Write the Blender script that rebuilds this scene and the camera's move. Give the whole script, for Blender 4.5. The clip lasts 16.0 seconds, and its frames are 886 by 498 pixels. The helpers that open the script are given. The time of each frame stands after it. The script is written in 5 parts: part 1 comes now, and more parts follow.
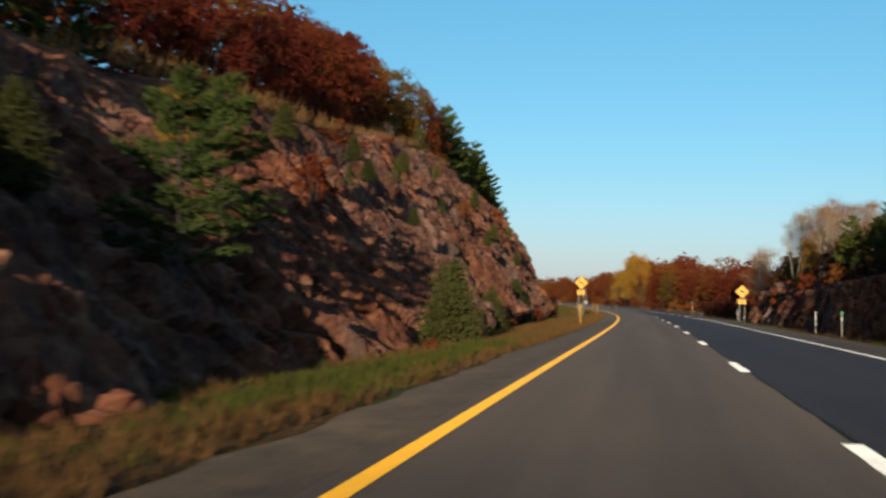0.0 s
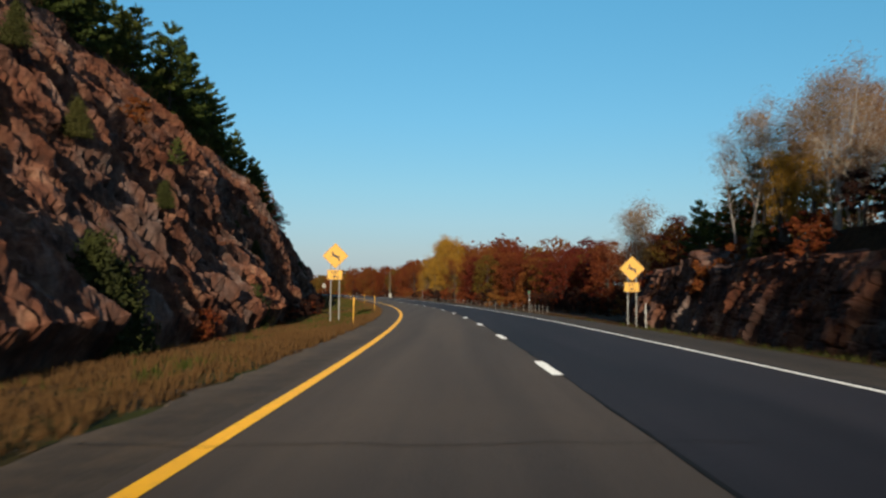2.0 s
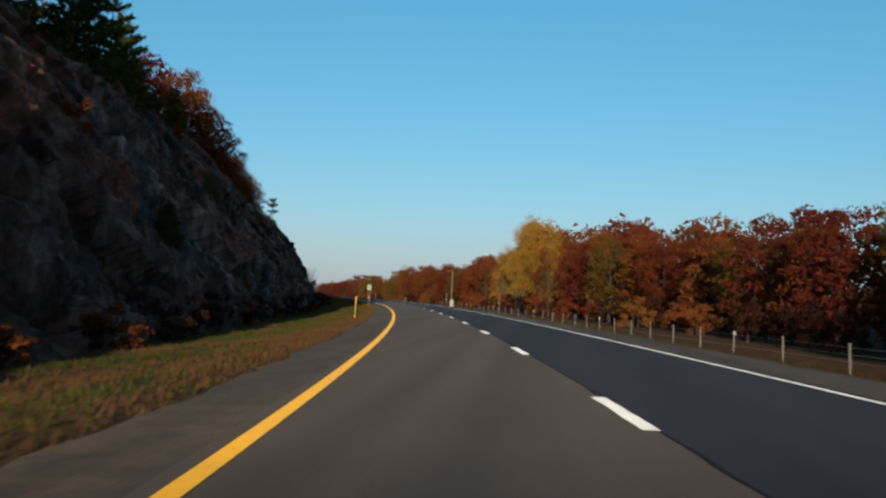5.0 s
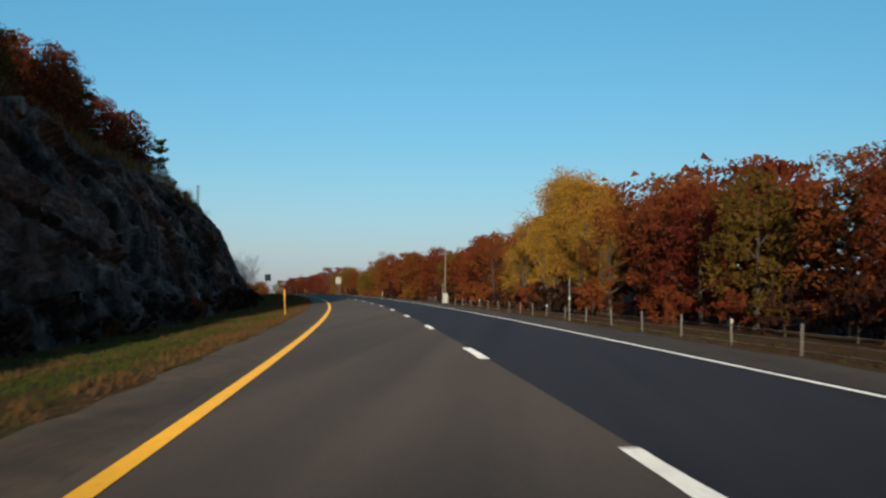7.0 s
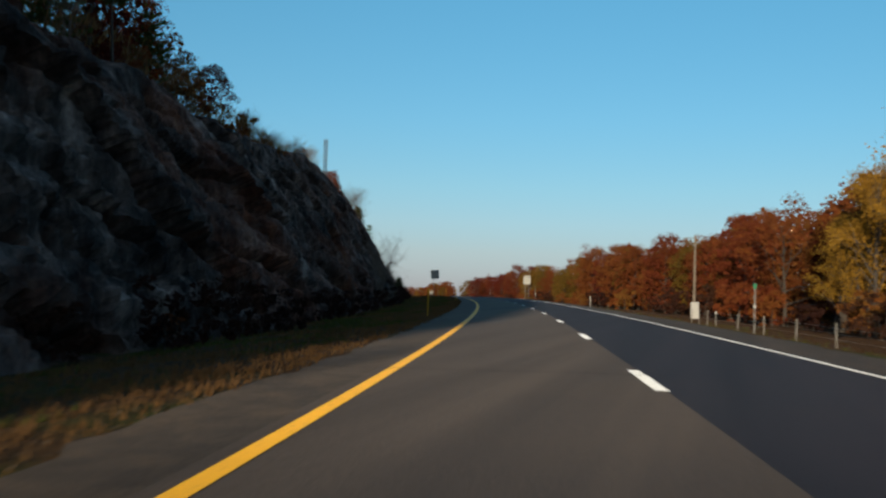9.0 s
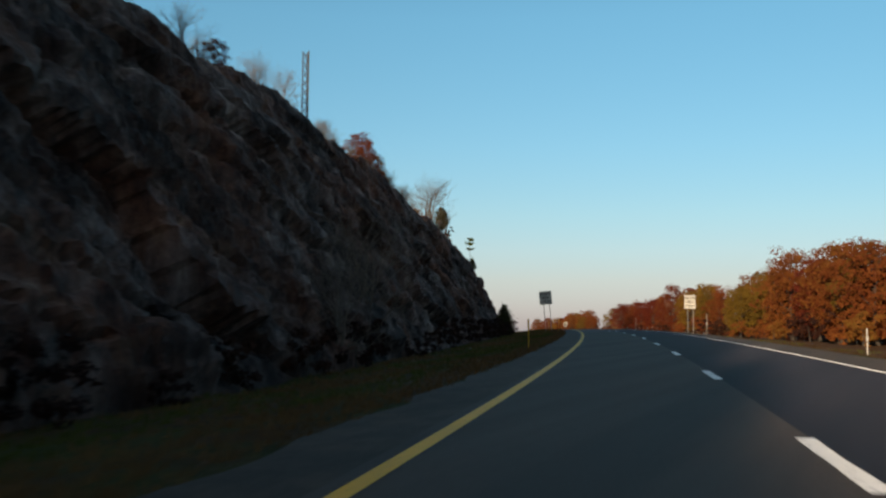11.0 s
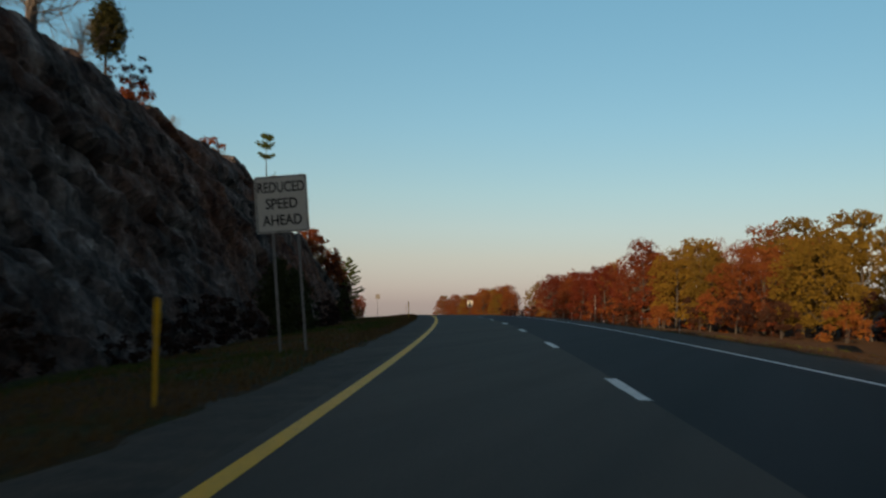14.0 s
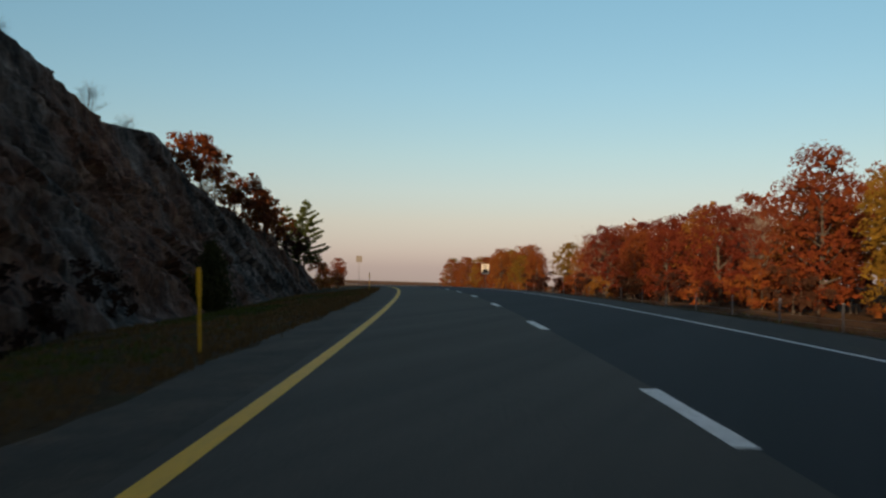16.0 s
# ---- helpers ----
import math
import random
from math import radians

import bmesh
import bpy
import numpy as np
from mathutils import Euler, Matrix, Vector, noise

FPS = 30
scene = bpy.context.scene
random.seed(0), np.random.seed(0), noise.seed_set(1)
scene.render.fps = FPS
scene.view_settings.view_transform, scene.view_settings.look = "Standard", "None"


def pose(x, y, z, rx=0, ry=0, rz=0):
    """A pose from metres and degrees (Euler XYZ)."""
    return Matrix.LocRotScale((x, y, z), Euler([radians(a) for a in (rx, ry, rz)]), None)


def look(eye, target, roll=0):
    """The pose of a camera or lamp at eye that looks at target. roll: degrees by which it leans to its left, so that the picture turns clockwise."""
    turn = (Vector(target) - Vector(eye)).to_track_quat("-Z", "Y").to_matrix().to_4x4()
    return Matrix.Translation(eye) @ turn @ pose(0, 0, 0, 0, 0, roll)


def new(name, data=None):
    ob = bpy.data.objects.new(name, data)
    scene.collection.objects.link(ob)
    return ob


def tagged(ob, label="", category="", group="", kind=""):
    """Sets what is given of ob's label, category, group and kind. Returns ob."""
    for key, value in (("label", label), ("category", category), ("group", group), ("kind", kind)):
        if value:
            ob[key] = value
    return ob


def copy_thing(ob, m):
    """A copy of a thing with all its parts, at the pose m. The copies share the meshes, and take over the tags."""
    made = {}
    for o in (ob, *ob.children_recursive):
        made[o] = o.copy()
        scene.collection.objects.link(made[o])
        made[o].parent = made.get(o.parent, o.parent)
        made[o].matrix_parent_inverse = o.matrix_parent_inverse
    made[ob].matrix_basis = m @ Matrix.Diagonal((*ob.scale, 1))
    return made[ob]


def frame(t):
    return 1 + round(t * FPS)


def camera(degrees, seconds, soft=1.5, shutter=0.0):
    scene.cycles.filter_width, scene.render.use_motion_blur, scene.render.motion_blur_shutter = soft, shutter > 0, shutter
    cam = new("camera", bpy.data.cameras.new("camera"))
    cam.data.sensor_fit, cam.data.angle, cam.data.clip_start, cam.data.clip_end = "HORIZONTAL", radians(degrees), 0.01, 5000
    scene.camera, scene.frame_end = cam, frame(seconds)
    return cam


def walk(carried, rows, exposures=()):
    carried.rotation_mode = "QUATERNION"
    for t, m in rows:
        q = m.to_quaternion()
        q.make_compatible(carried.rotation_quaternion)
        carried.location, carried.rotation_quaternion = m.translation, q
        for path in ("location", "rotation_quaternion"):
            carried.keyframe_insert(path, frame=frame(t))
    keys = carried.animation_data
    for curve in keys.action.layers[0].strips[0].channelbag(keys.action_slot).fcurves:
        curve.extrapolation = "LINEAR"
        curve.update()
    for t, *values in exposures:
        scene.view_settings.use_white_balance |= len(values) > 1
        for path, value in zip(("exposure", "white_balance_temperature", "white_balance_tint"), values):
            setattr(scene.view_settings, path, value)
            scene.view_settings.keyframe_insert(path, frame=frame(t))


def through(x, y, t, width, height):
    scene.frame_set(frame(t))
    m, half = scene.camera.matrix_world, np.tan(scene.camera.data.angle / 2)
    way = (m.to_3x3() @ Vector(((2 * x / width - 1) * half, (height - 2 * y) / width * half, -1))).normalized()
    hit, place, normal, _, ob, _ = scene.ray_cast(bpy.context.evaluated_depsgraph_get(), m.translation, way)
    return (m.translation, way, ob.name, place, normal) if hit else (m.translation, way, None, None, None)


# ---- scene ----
cam = camera(50.87, 16.0, soft=2.4, shutter=0.2)
PATH = [
    (0, 1.874, 10.142, 1.278, 12.01, 3.28, -1.56),
    (0.2, 1.924, 15.232, 1.295, 8.75, 3.47, -1.93),
    (0.5, 1.93, 22.95, 1.318, 4.73, 3.52, -3.53),
    (0.7, 1.998, 28.161, 1.332, 1.3, 3.62, -1.7),
    (1, 2.1, 36.09, 1.35, -1.15, 3.1, -0.1),
    (1.5, 2.275, 49.222, 1.376, -0.81, 3.75, 0.33),
    (2, 2.25, 62.476, 1.407, 0.76, 3.13, -0.52),
    (2.5, 2.116, 75.701, 1.445, 1.74, 3.13, -0.32),
    (3, 1.817, 88.856, 1.49, 2.23, 3.41, -1.53),
    (3.5, 1.435, 101.958, 1.544, 3.15, 3.54, -2.49),
    (4, 0.861, 115.16, 1.606, 4.37, 3.72, -3.28),
    (4.2, 0.501, 120.456, 1.632, 4.79, 3.69, -2.84),
    (4.55, -0.059, 129.624, 1.682, 5.29, 3.67, -2.73),
    (4.9, -0.723, 138.687, 1.738, 5.27, 3.55, -2.34),
    (5.25, -1.491, 147.725, 1.798, 4.94, 3.39, -1.78),
    (5.6, -2.364, 156.82, 1.863, 4.49, 3.22, -1.21),
    (5.95, -3.347, 166.054, 1.934, 4.11, 3.09, -0.76),
    (6.3, -4.452, 175.508, 2.013, 4.01, 3.05, -0.58),
    (6.5, -5.069, 180.925, 2.06, 4.08, 3.14, -0.56),
    (7, -6.886, 194.674, 2.188, 4.21, 3.11, -0.55),
    (7.5, -8.664, 207.92, 2.323, 4.67, 3.15, -0.88),
    (8, -10.713, 221.225, 2.46, 6.48, 3.1, -1.32),
    (8.5, -12.942, 234.505, 2.601, 10.43, 2.8, -1.81),
    (8.7, -13.848, 239.76, 2.658, 13.05, 2.96, -1.94),
    (9.05, -15.555, 248.942, 2.758, 16.95, 3.03, -1.87),
    (9.4, -17.326, 258.027, 2.858, 20.23, 3.28, -1.47),
    (9.75, -19.168, 267.068, 2.961, 22.81, 3.62, -0.88),
    (10.1, -21.095, 276.118, 3.065, 24.65, 4.0, -0.27),
    (10.45, -23.119, 285.231, 3.171, 25.68, 4.33, 0.2),
    (10.8, -25.259, 294.459, 3.278, 25.85, 4.56, 0.39),
    (11, -26.432, 299.756, 3.34, 25.55, 4.81, -0.44),
    (11.5, -29.686, 313.059, 3.493, 25.67, 5.16, 0.34),
    (12, -33.112, 326.172, 3.642, 25.76, 5.25, 0.35),
    (12.5, -36.78, 339.096, 3.786, 24.32, 5.43, -0.13),
    (13, -40.555, 351.95, 3.929, 21.89, 5.71, -0.47),
    (13.5, -44.465, 364.748, 4.065, 20.65, 5.15, -0.22),
    (14, -48.617, 377.799, 4.183, 20.82, 3.41, -0.83),
    (14.5, -52.936, 390.656, 4.277, 21.06, 2.31, -0.26),
    (15, -57.256, 403.025, 4.346, 20.87, 2.14, -0.38),
    (15.5, -61.896, 415.922, 4.397, 20.99, 1.65, -1.31),
    (16, -66.552, 428.556, 4.426, 21.63, 1.17, -0.77),
]
EXPOSURES = [(0.0, 0.27, 6900, 12), (0.7, 0.03, 6500, 10), (1.2, -0.03, 6500, 10), (8.7, -0.03, 6600, 10), (10.8, 0.25, 7700, 18), (12.0, 0.24, 8100, 19), (13.2, 0.0, 8500, 21), (14.2, 0.0, 8900, 23), (16.0, 0.17, 9400, 27)]
walk(cam, [(t, pose(x, y, z, 90 + pitch, roll, yaw)) for t, x, y, z, yaw, pitch, roll in PATH], EXPOSURES)
# ---- the road's line: curvature and grade along it ----
ROAD_K = [-0.000887, 0.000106, 0.001405, 0.000828, 0.00096, 0.0009, 0.001086, 0.000914, 0.000808, 0.000743, 0.000703, 0.0002, 0.0, 0.0]
ROAD_G = [0.00667, 0.00169, 0.00528, 0.00993, 0.01144, 0.01064, 0.00081, -0.01594, -0.0188, -0.01532, -0.01004, -0.00506, -0.00086, 0.0]
KNOTS = np.arange(-40, 1001, 80.0)
LINE_S = np.arange(-40, 1000.5, 2.0)


def running(v):
    c = np.concatenate([[0], np.cumsum((v[1:] + v[:-1]))])
    return c - c[20]


LINE_PSI = running(np.interp(LINE_S, KNOTS, ROAD_K))
LINE_X, LINE_Y = running(-np.sin(LINE_PSI)), running(np.cos(LINE_PSI))
LINE_Z = running(np.interp(LINE_S, KNOTS, ROAD_G))


def along(s, q, dz=0.0):
    """Places s metres along the yellow line, q metres to its right, dz above the road's plane (arrays or numbers)."""
    s, q, dz = np.broadcast_arrays(np.asarray(s, float), np.asarray(q, float), np.asarray(dz, float))
    psi = np.interp(s, LINE_S, LINE_PSI)
    over = np.maximum(s - 1000, 0) + np.minimum(s + 40, 0)
    x = np.interp(s, LINE_S, LINE_X) - np.sin(psi) * over
    y = np.interp(s, LINE_S, LINE_Y) + np.cos(psi) * over
    z = np.interp(s, LINE_S, LINE_Z)
    bank = np.interp(s, [0, 430], [0.0151, 0.01075]) * np.clip(q, -12, 14)
    return np.stack([x + q * np.cos(psi), y + q * np.sin(psi), z + bank + dz], -1)


def spot(s, q, dz=0.0, turn=0.0, size=1.0, lean=(0.0, 0.0)):
    """The pose of a thing beside the road, turned with it."""
    p = along(s, q, dz)
    yaw = math.degrees(float(np.interp(s, LINE_S, LINE_PSI)))
    return pose(*[float(v) for v in p], lean[0], lean[1], yaw + turn) @ Matrix.Diagonal((size, size, size, 1))


# ---- world and sun ----
SUN_UP, SUN_TURN = 7.8, 1.5
world = bpy.data.worlds.new("world")
scene.world = world
world.use_nodes = True
wt = world.node_tree
sky = wt.nodes.new("ShaderNodeTexSky")
sky.sky_type, sky.sun_disc = "NISHITA", False
sky.sun_elevation, sky.sun_rotation = radians(SUN_UP), radians(180 - SUN_TURN)
sky.air_density, sky.dust_density, sky.ozone_density = 1.0, 0.15, 3.0
tone = wt.nodes.new("ShaderNodeHueSaturation")
tone.inputs["Saturation"].default_value = 1.35
wt.links.new(sky.outputs[0], tone.inputs["Color"])
# thin autumn haze: part of the light is evened out to a pale blue
grey = wt.nodes.new("ShaderNodeRGBToBW")
wt.links.new(sky.outputs[0], grey.inputs[0])
haze = wt.nodes.new("ShaderNodeMix")
haze.data_type, haze.blend_type = "RGBA", "MULTIPLY"
haze.inputs[0].default_value = 1.0
wt.links.new(grey.outputs[0], haze.inputs[6])
# blue opposite the low sun, warm on its own side
up = wt.nodes.new("ShaderNodeTexCoord")
height = wt.nodes.new("ShaderNodeSeparateXYZ")
wt.links.new(up.outputs["Generated"], height.inputs[0])
sunward = wt.nodes.new("ShaderNodeMapRange")
sunward.inputs[1].default_value, sunward.inputs[2].default_value = 0.45, -0.7
wt.links.new(height.outputs["Y"], sunward.inputs[0])
glow = wt.nodes.new("ShaderNodeMix")
glow.data_type = "RGBA"
glow.inputs[6].default_value, glow.inputs[7].default_value = (0.50, 1.02, 1.45, 1), (0.97, 0.91, 0.82, 1)
wt.links.new(sunward.outputs[0], glow.inputs[0])
wt.links.new(glow.outputs[2], haze.inputs[7])
both = wt.nodes.new("ShaderNodeMix")
both.data_type = "RGBA"
both.inputs[0].default_value = 0.45
wt.links.new(tone.outputs[0], both.inputs[6])
wt.links.new(haze.outputs[2], both.inputs[7])
# the haze is duller and rosier towards the horizon
veil = wt.nodes.new("ShaderNodeValToRGB")
stops = [(0.0, (0.42, 0.38, 0.49)), (0.05, (0.63, 0.49, 0.50)), (0.12, (0.75, 0.66, 0.62)), (0.19, (0.82, 0.78, 0.73)), (0.32, (0.97, 0.95, 0.86)), (0.8, (0.84, 0.82, 0.76))]
el = veil.color_ramp.elements
while len(el) < len(stops):
    el.new(0.5)
for e, (at, c) in zip(el, stops):
    e.position, e.color = at, (*c, 1)
wt.links.new(height.outputs["Z"], veil.inputs[0])
dim = wt.nodes.new("ShaderNodeMix")
dim.data_type, dim.blend_type = "RGBA", "MULTIPLY"
dim.inputs[0].default_value = 1.0
wt.links.new(both.outputs[2], dim.inputs[6])
wt.links.new(veil.outputs[0], dim.inputs[7])
wt.links.new(dim.outputs[2], wt.nodes["Background"].inputs[0])
wt.nodes["Background"].inputs[1].default_value = 0.165 * 1.4
sun = new("sun", bpy.data.lights.new("sun", "SUN"))
sun.data.energy, sun.data.angle, sun.data.color = 4.2, radians(0.53), (1.0, 0.87, 0.66)
sun.matrix_world = look((0, 0, 0), (math.sin(radians(-SUN_TURN)), math.cos(radians(SUN_TURN)), -math.tan(radians(SUN_UP))))



# ---- numeric noise, for shapes ----
def hashed(ix, iy, iz, seed):
    n = (ix.astype(np.int64) * 374761393 + iy.astype(np.int64) * 668265263 + iz.astype(np.int64) * 2147483647 + seed * 974711) & 0xFFFFFFFF
    n = ((n ^ (n >> 13)) * 1274126177) & 0xFFFFFFFF
    n = ((n ^ (n >> 16)) * 2246822519) & 0xFFFFFFFF
    return ((n ^ (n >> 15)) & 0xFFFFFF) / float(0xFFFFFF)


def vnoise(x, y, seed=0):
    """Smooth value noise in the plane, -1 to 1."""
    x, y = np.asarray(x, float), np.asarray(y, float)
    ix, iy = np.floor(x), np.floor(y)
    fx, fy = x - ix, y - iy
    fx, fy = fx * fx * (3 - 2 * fx), fy * fy * (3 - 2 * fy)
    z = np.zeros_like(ix)
    a, b = hashed(ix, iy, z, seed), hashed(ix + 1, iy, z, seed)
    c, d = hashed(ix, iy + 1, z, seed), hashed(ix + 1, iy + 1, z, seed)
    return 2 * ((a * (1 - fx) + b * fx) * (1 - fy) + (c * (1 - fx) + d * fx) * fy) - 1


def fbm(x, y, seed=0, octaves=4):
    v, amp = 0, 1.0
    for o in range(octaves):
        v = v + amp * vnoise(x * 2 ** o, y * 2 ** o, seed + o)
        amp *= 0.5
    return v


def cells(x, y, seed=0):
    """For each place: a random height and slopes of its Voronoi cell, the offset from the cell's seed, and the gap to the next cell."""
    x, y = np.asarray(x, float), np.asarray(y, float)
    ix, iy = np.floor(x), np.floor(y)
    best = np.full(x.shape, 9.0)
    second = np.full(x.shape, 9.0)
    out = [np.zeros(x.shape) for _ in range(5)]
    z = np.zeros_like(ix)
    for dx in (-1, 0, 1):
        for dy in (-1, 0, 1):
            cx, cy = ix + dx, iy + dy
            px, py = cx + hashed(cx, cy, z, seed), cy + hashed(cx, cy, z + 1, seed)
            d = np.hypot(x - px, y - py)
            near = d < best
            second = np.where(near, best, np.minimum(second, d))
            best = np.where(near, d, best)
            for k, v in enumerate((hashed(cx, cy, z + 2, seed), hashed(cx, cy, z + 3, seed) * 2 - 1, hashed(cx, cy, z + 4, seed) * 2 - 1, x - px, y - py)):
                out[k] = np.where(near, v, out[k])
    return out + [second - best]


# ---- materials ----
def material(name, rough=0.8, spec=0.3):
    m = bpy.data.materials.new(name)
    m.use_nodes = True
    b = m.node_tree.nodes["Principled BSDF"]
    b.inputs["Roughness"].default_value = rough
    b.inputs["Specular IOR Level"].default_value = spec
    b.inputs["Diffuse Roughness"].default_value = 1.0
    return m, m.node_tree, b


def node(t, kind, **values):
    n = t.nodes.new(kind)
    for k, v in values.items():
        n.inputs[k].default_value = v
    return n


def ramp(t, fac, stops, smooth=False):
    n = t.nodes.new("ShaderNodeValToRGB")
    e = n.color_ramp.elements
    while len(e) < len(stops):
        e.new(0.5)
    for el, (pos, col) in zip(e, stops):
        el.position, el.color = pos, (*col, 1)
    if smooth:
        n.color_ramp.interpolation = "EASE"
    t.links.new(fac, n.inputs[0])
    return n.outputs[0]


def mixed(t, fac, a, b, how="MIX"):
    n = t.nodes.new("ShaderNodeMix")
    n.data_type, n.blend_type = "RGBA", how
    for sock, v in ((n.inputs[0], fac), (n.inputs[6], a), (n.inputs[7], b)):
        if hasattr(v, "is_output"):
            t.links.new(v, sock)
        else:
            sock.default_value = (*v, 1) if isinstance(v, tuple) else v
    return n.outputs[2]


def noised(t, scale, detail=4, rough=0.55, vec=None, stretch=None):
    co = t.nodes.new("ShaderNodeTexCoord").outputs["Object"] if vec is None else vec
    if stretch:
        mp = node(t, "ShaderNodeMapping", Scale=stretch[:3])
        if len(stretch) > 3:
            mp.inputs["Rotation"].default_value = stretch[3]
        t.links.new(co, mp.inputs[0])
        co = mp.outputs[0]
    n = node(t, "ShaderNodeTexNoise", Scale=scale, Detail=detail, Roughness=rough)
    t.links.new(co, n.inputs["Vector"])
    return n.outputs["Fac"]


def bumped(t, b, height, strength=0.4, distance=0.05):
    n = node(t, "ShaderNodeBump", Strength=strength, Distance=distance)
    t.links.new(height, n.inputs["Height"])
    t.links.new(n.outputs[0], b.inputs["Normal"])


def plain(name, col, rough=0.6, metal=0.0, vary=0.25, scale=6.0):
    m, t, b = material(name, rough)
    b.inputs["Metallic"].default_value = metal
    dark = tuple(c * (1 - vary) for c in col)
    t.links.new(ramp(t, noised(t, scale, 5), [(0.3, dark), (0.7, col)]), b.inputs["Base Color"])
    return m


def asphalt(name, col, warm, gravel=False, gloss=0.25):
    m, t, b = material(name, 0.85 if gravel else 0.80, gloss)
    grain = noised(t, 60, 3)
    patch = noised(t, 0.35, 4)
    streak = noised(t, 1.0, 4, stretch=(0.9, 0.03, 1))
    base = ramp(t, grain, [(0.35, tuple(c * 0.6 for c in col)), (0.65, tuple(c * 1.5 for c in col))])
    base = mixed(t, ramp(t, patch, [(0.4, (0, 0, 0)), (0.65, (0.6, 0.6, 0.6))]), base, warm, "MIX")
    base = mixed(t, 0.5, base, ramp(t, streak, [(0.35, (0.5, 0.5, 0.5)), (0.65, (1.3, 1.3, 1.3))]), "MULTIPLY")
    if gravel:
        dirt = ramp(t, noised(t, 1.7, 6, 0.7), [(0.36, (0.7, 0.7, 0.7)), (0.50, (1.0, 0.98, 0.95)), (0.64, (1.35, 1.25, 1.12))])
        base = mixed(t, 0.9, base, dirt, "MULTIPLY")
        base = mixed(t, 0.6, base, ramp(t, noised(t, 22, 4, 0.7), [(0.4, (0.6, 0.6, 0.6)), (0.6, (1.4, 1.4, 1.4))]), "MULTIPLY")
    t.links.new(base, b.inputs["Base Color"])
    bumped(t, b, grain, 0.5, 0.006)
    return m


M_LANE = asphalt("asphalt_left", (0.060, 0.046, 0.036), (0.070, 0.053, 0.040))
M_LANE2 = asphalt("asphalt_right", (0.0200, 0.0175, 0.0215), (0.0235, 0.0205, 0.0235), gloss=0.18)
M_SHOULDER2 = asphalt("asphalt_shoulder_right", (0.036, 0.029, 0.024), (0.050, 0.040, 0.031), True)
M_SHOULDER = asphalt("asphalt_shoulder", (0.050, 0.039, 0.030), (0.070, 0.053, 0.039), True)


def paint(name, col, worn):
    m, t, b = material(name, 0.6)
    n = noised(t, 14, 6, 0.7)
    big = noised(t, 1.2, 3)
    f = mixed(t, 0.5, ramp(t, n, [(0.36, (0, 0, 0)), (0.46, (1, 1, 1))]), ramp(t, big, [(0.3, (0.4, 0.4, 0.4)), (0.6, (1, 1, 1))]), "MULTIPLY")
    t.links.new(mixed(t, f, worn, col), b.inputs["Base Color"])
    return m


M_YELLOW = paint("yellow_line_paint", (0.85, 0.43, 0.009), (0.58, 0.30, 0.022))
M_WHITE = paint("white_line_paint", (0.84, 0.84, 0.82), (0.45, 0.45, 0.44))
M_TAR = plain("tar", (0.005, 0.005, 0.0055), 0.95)


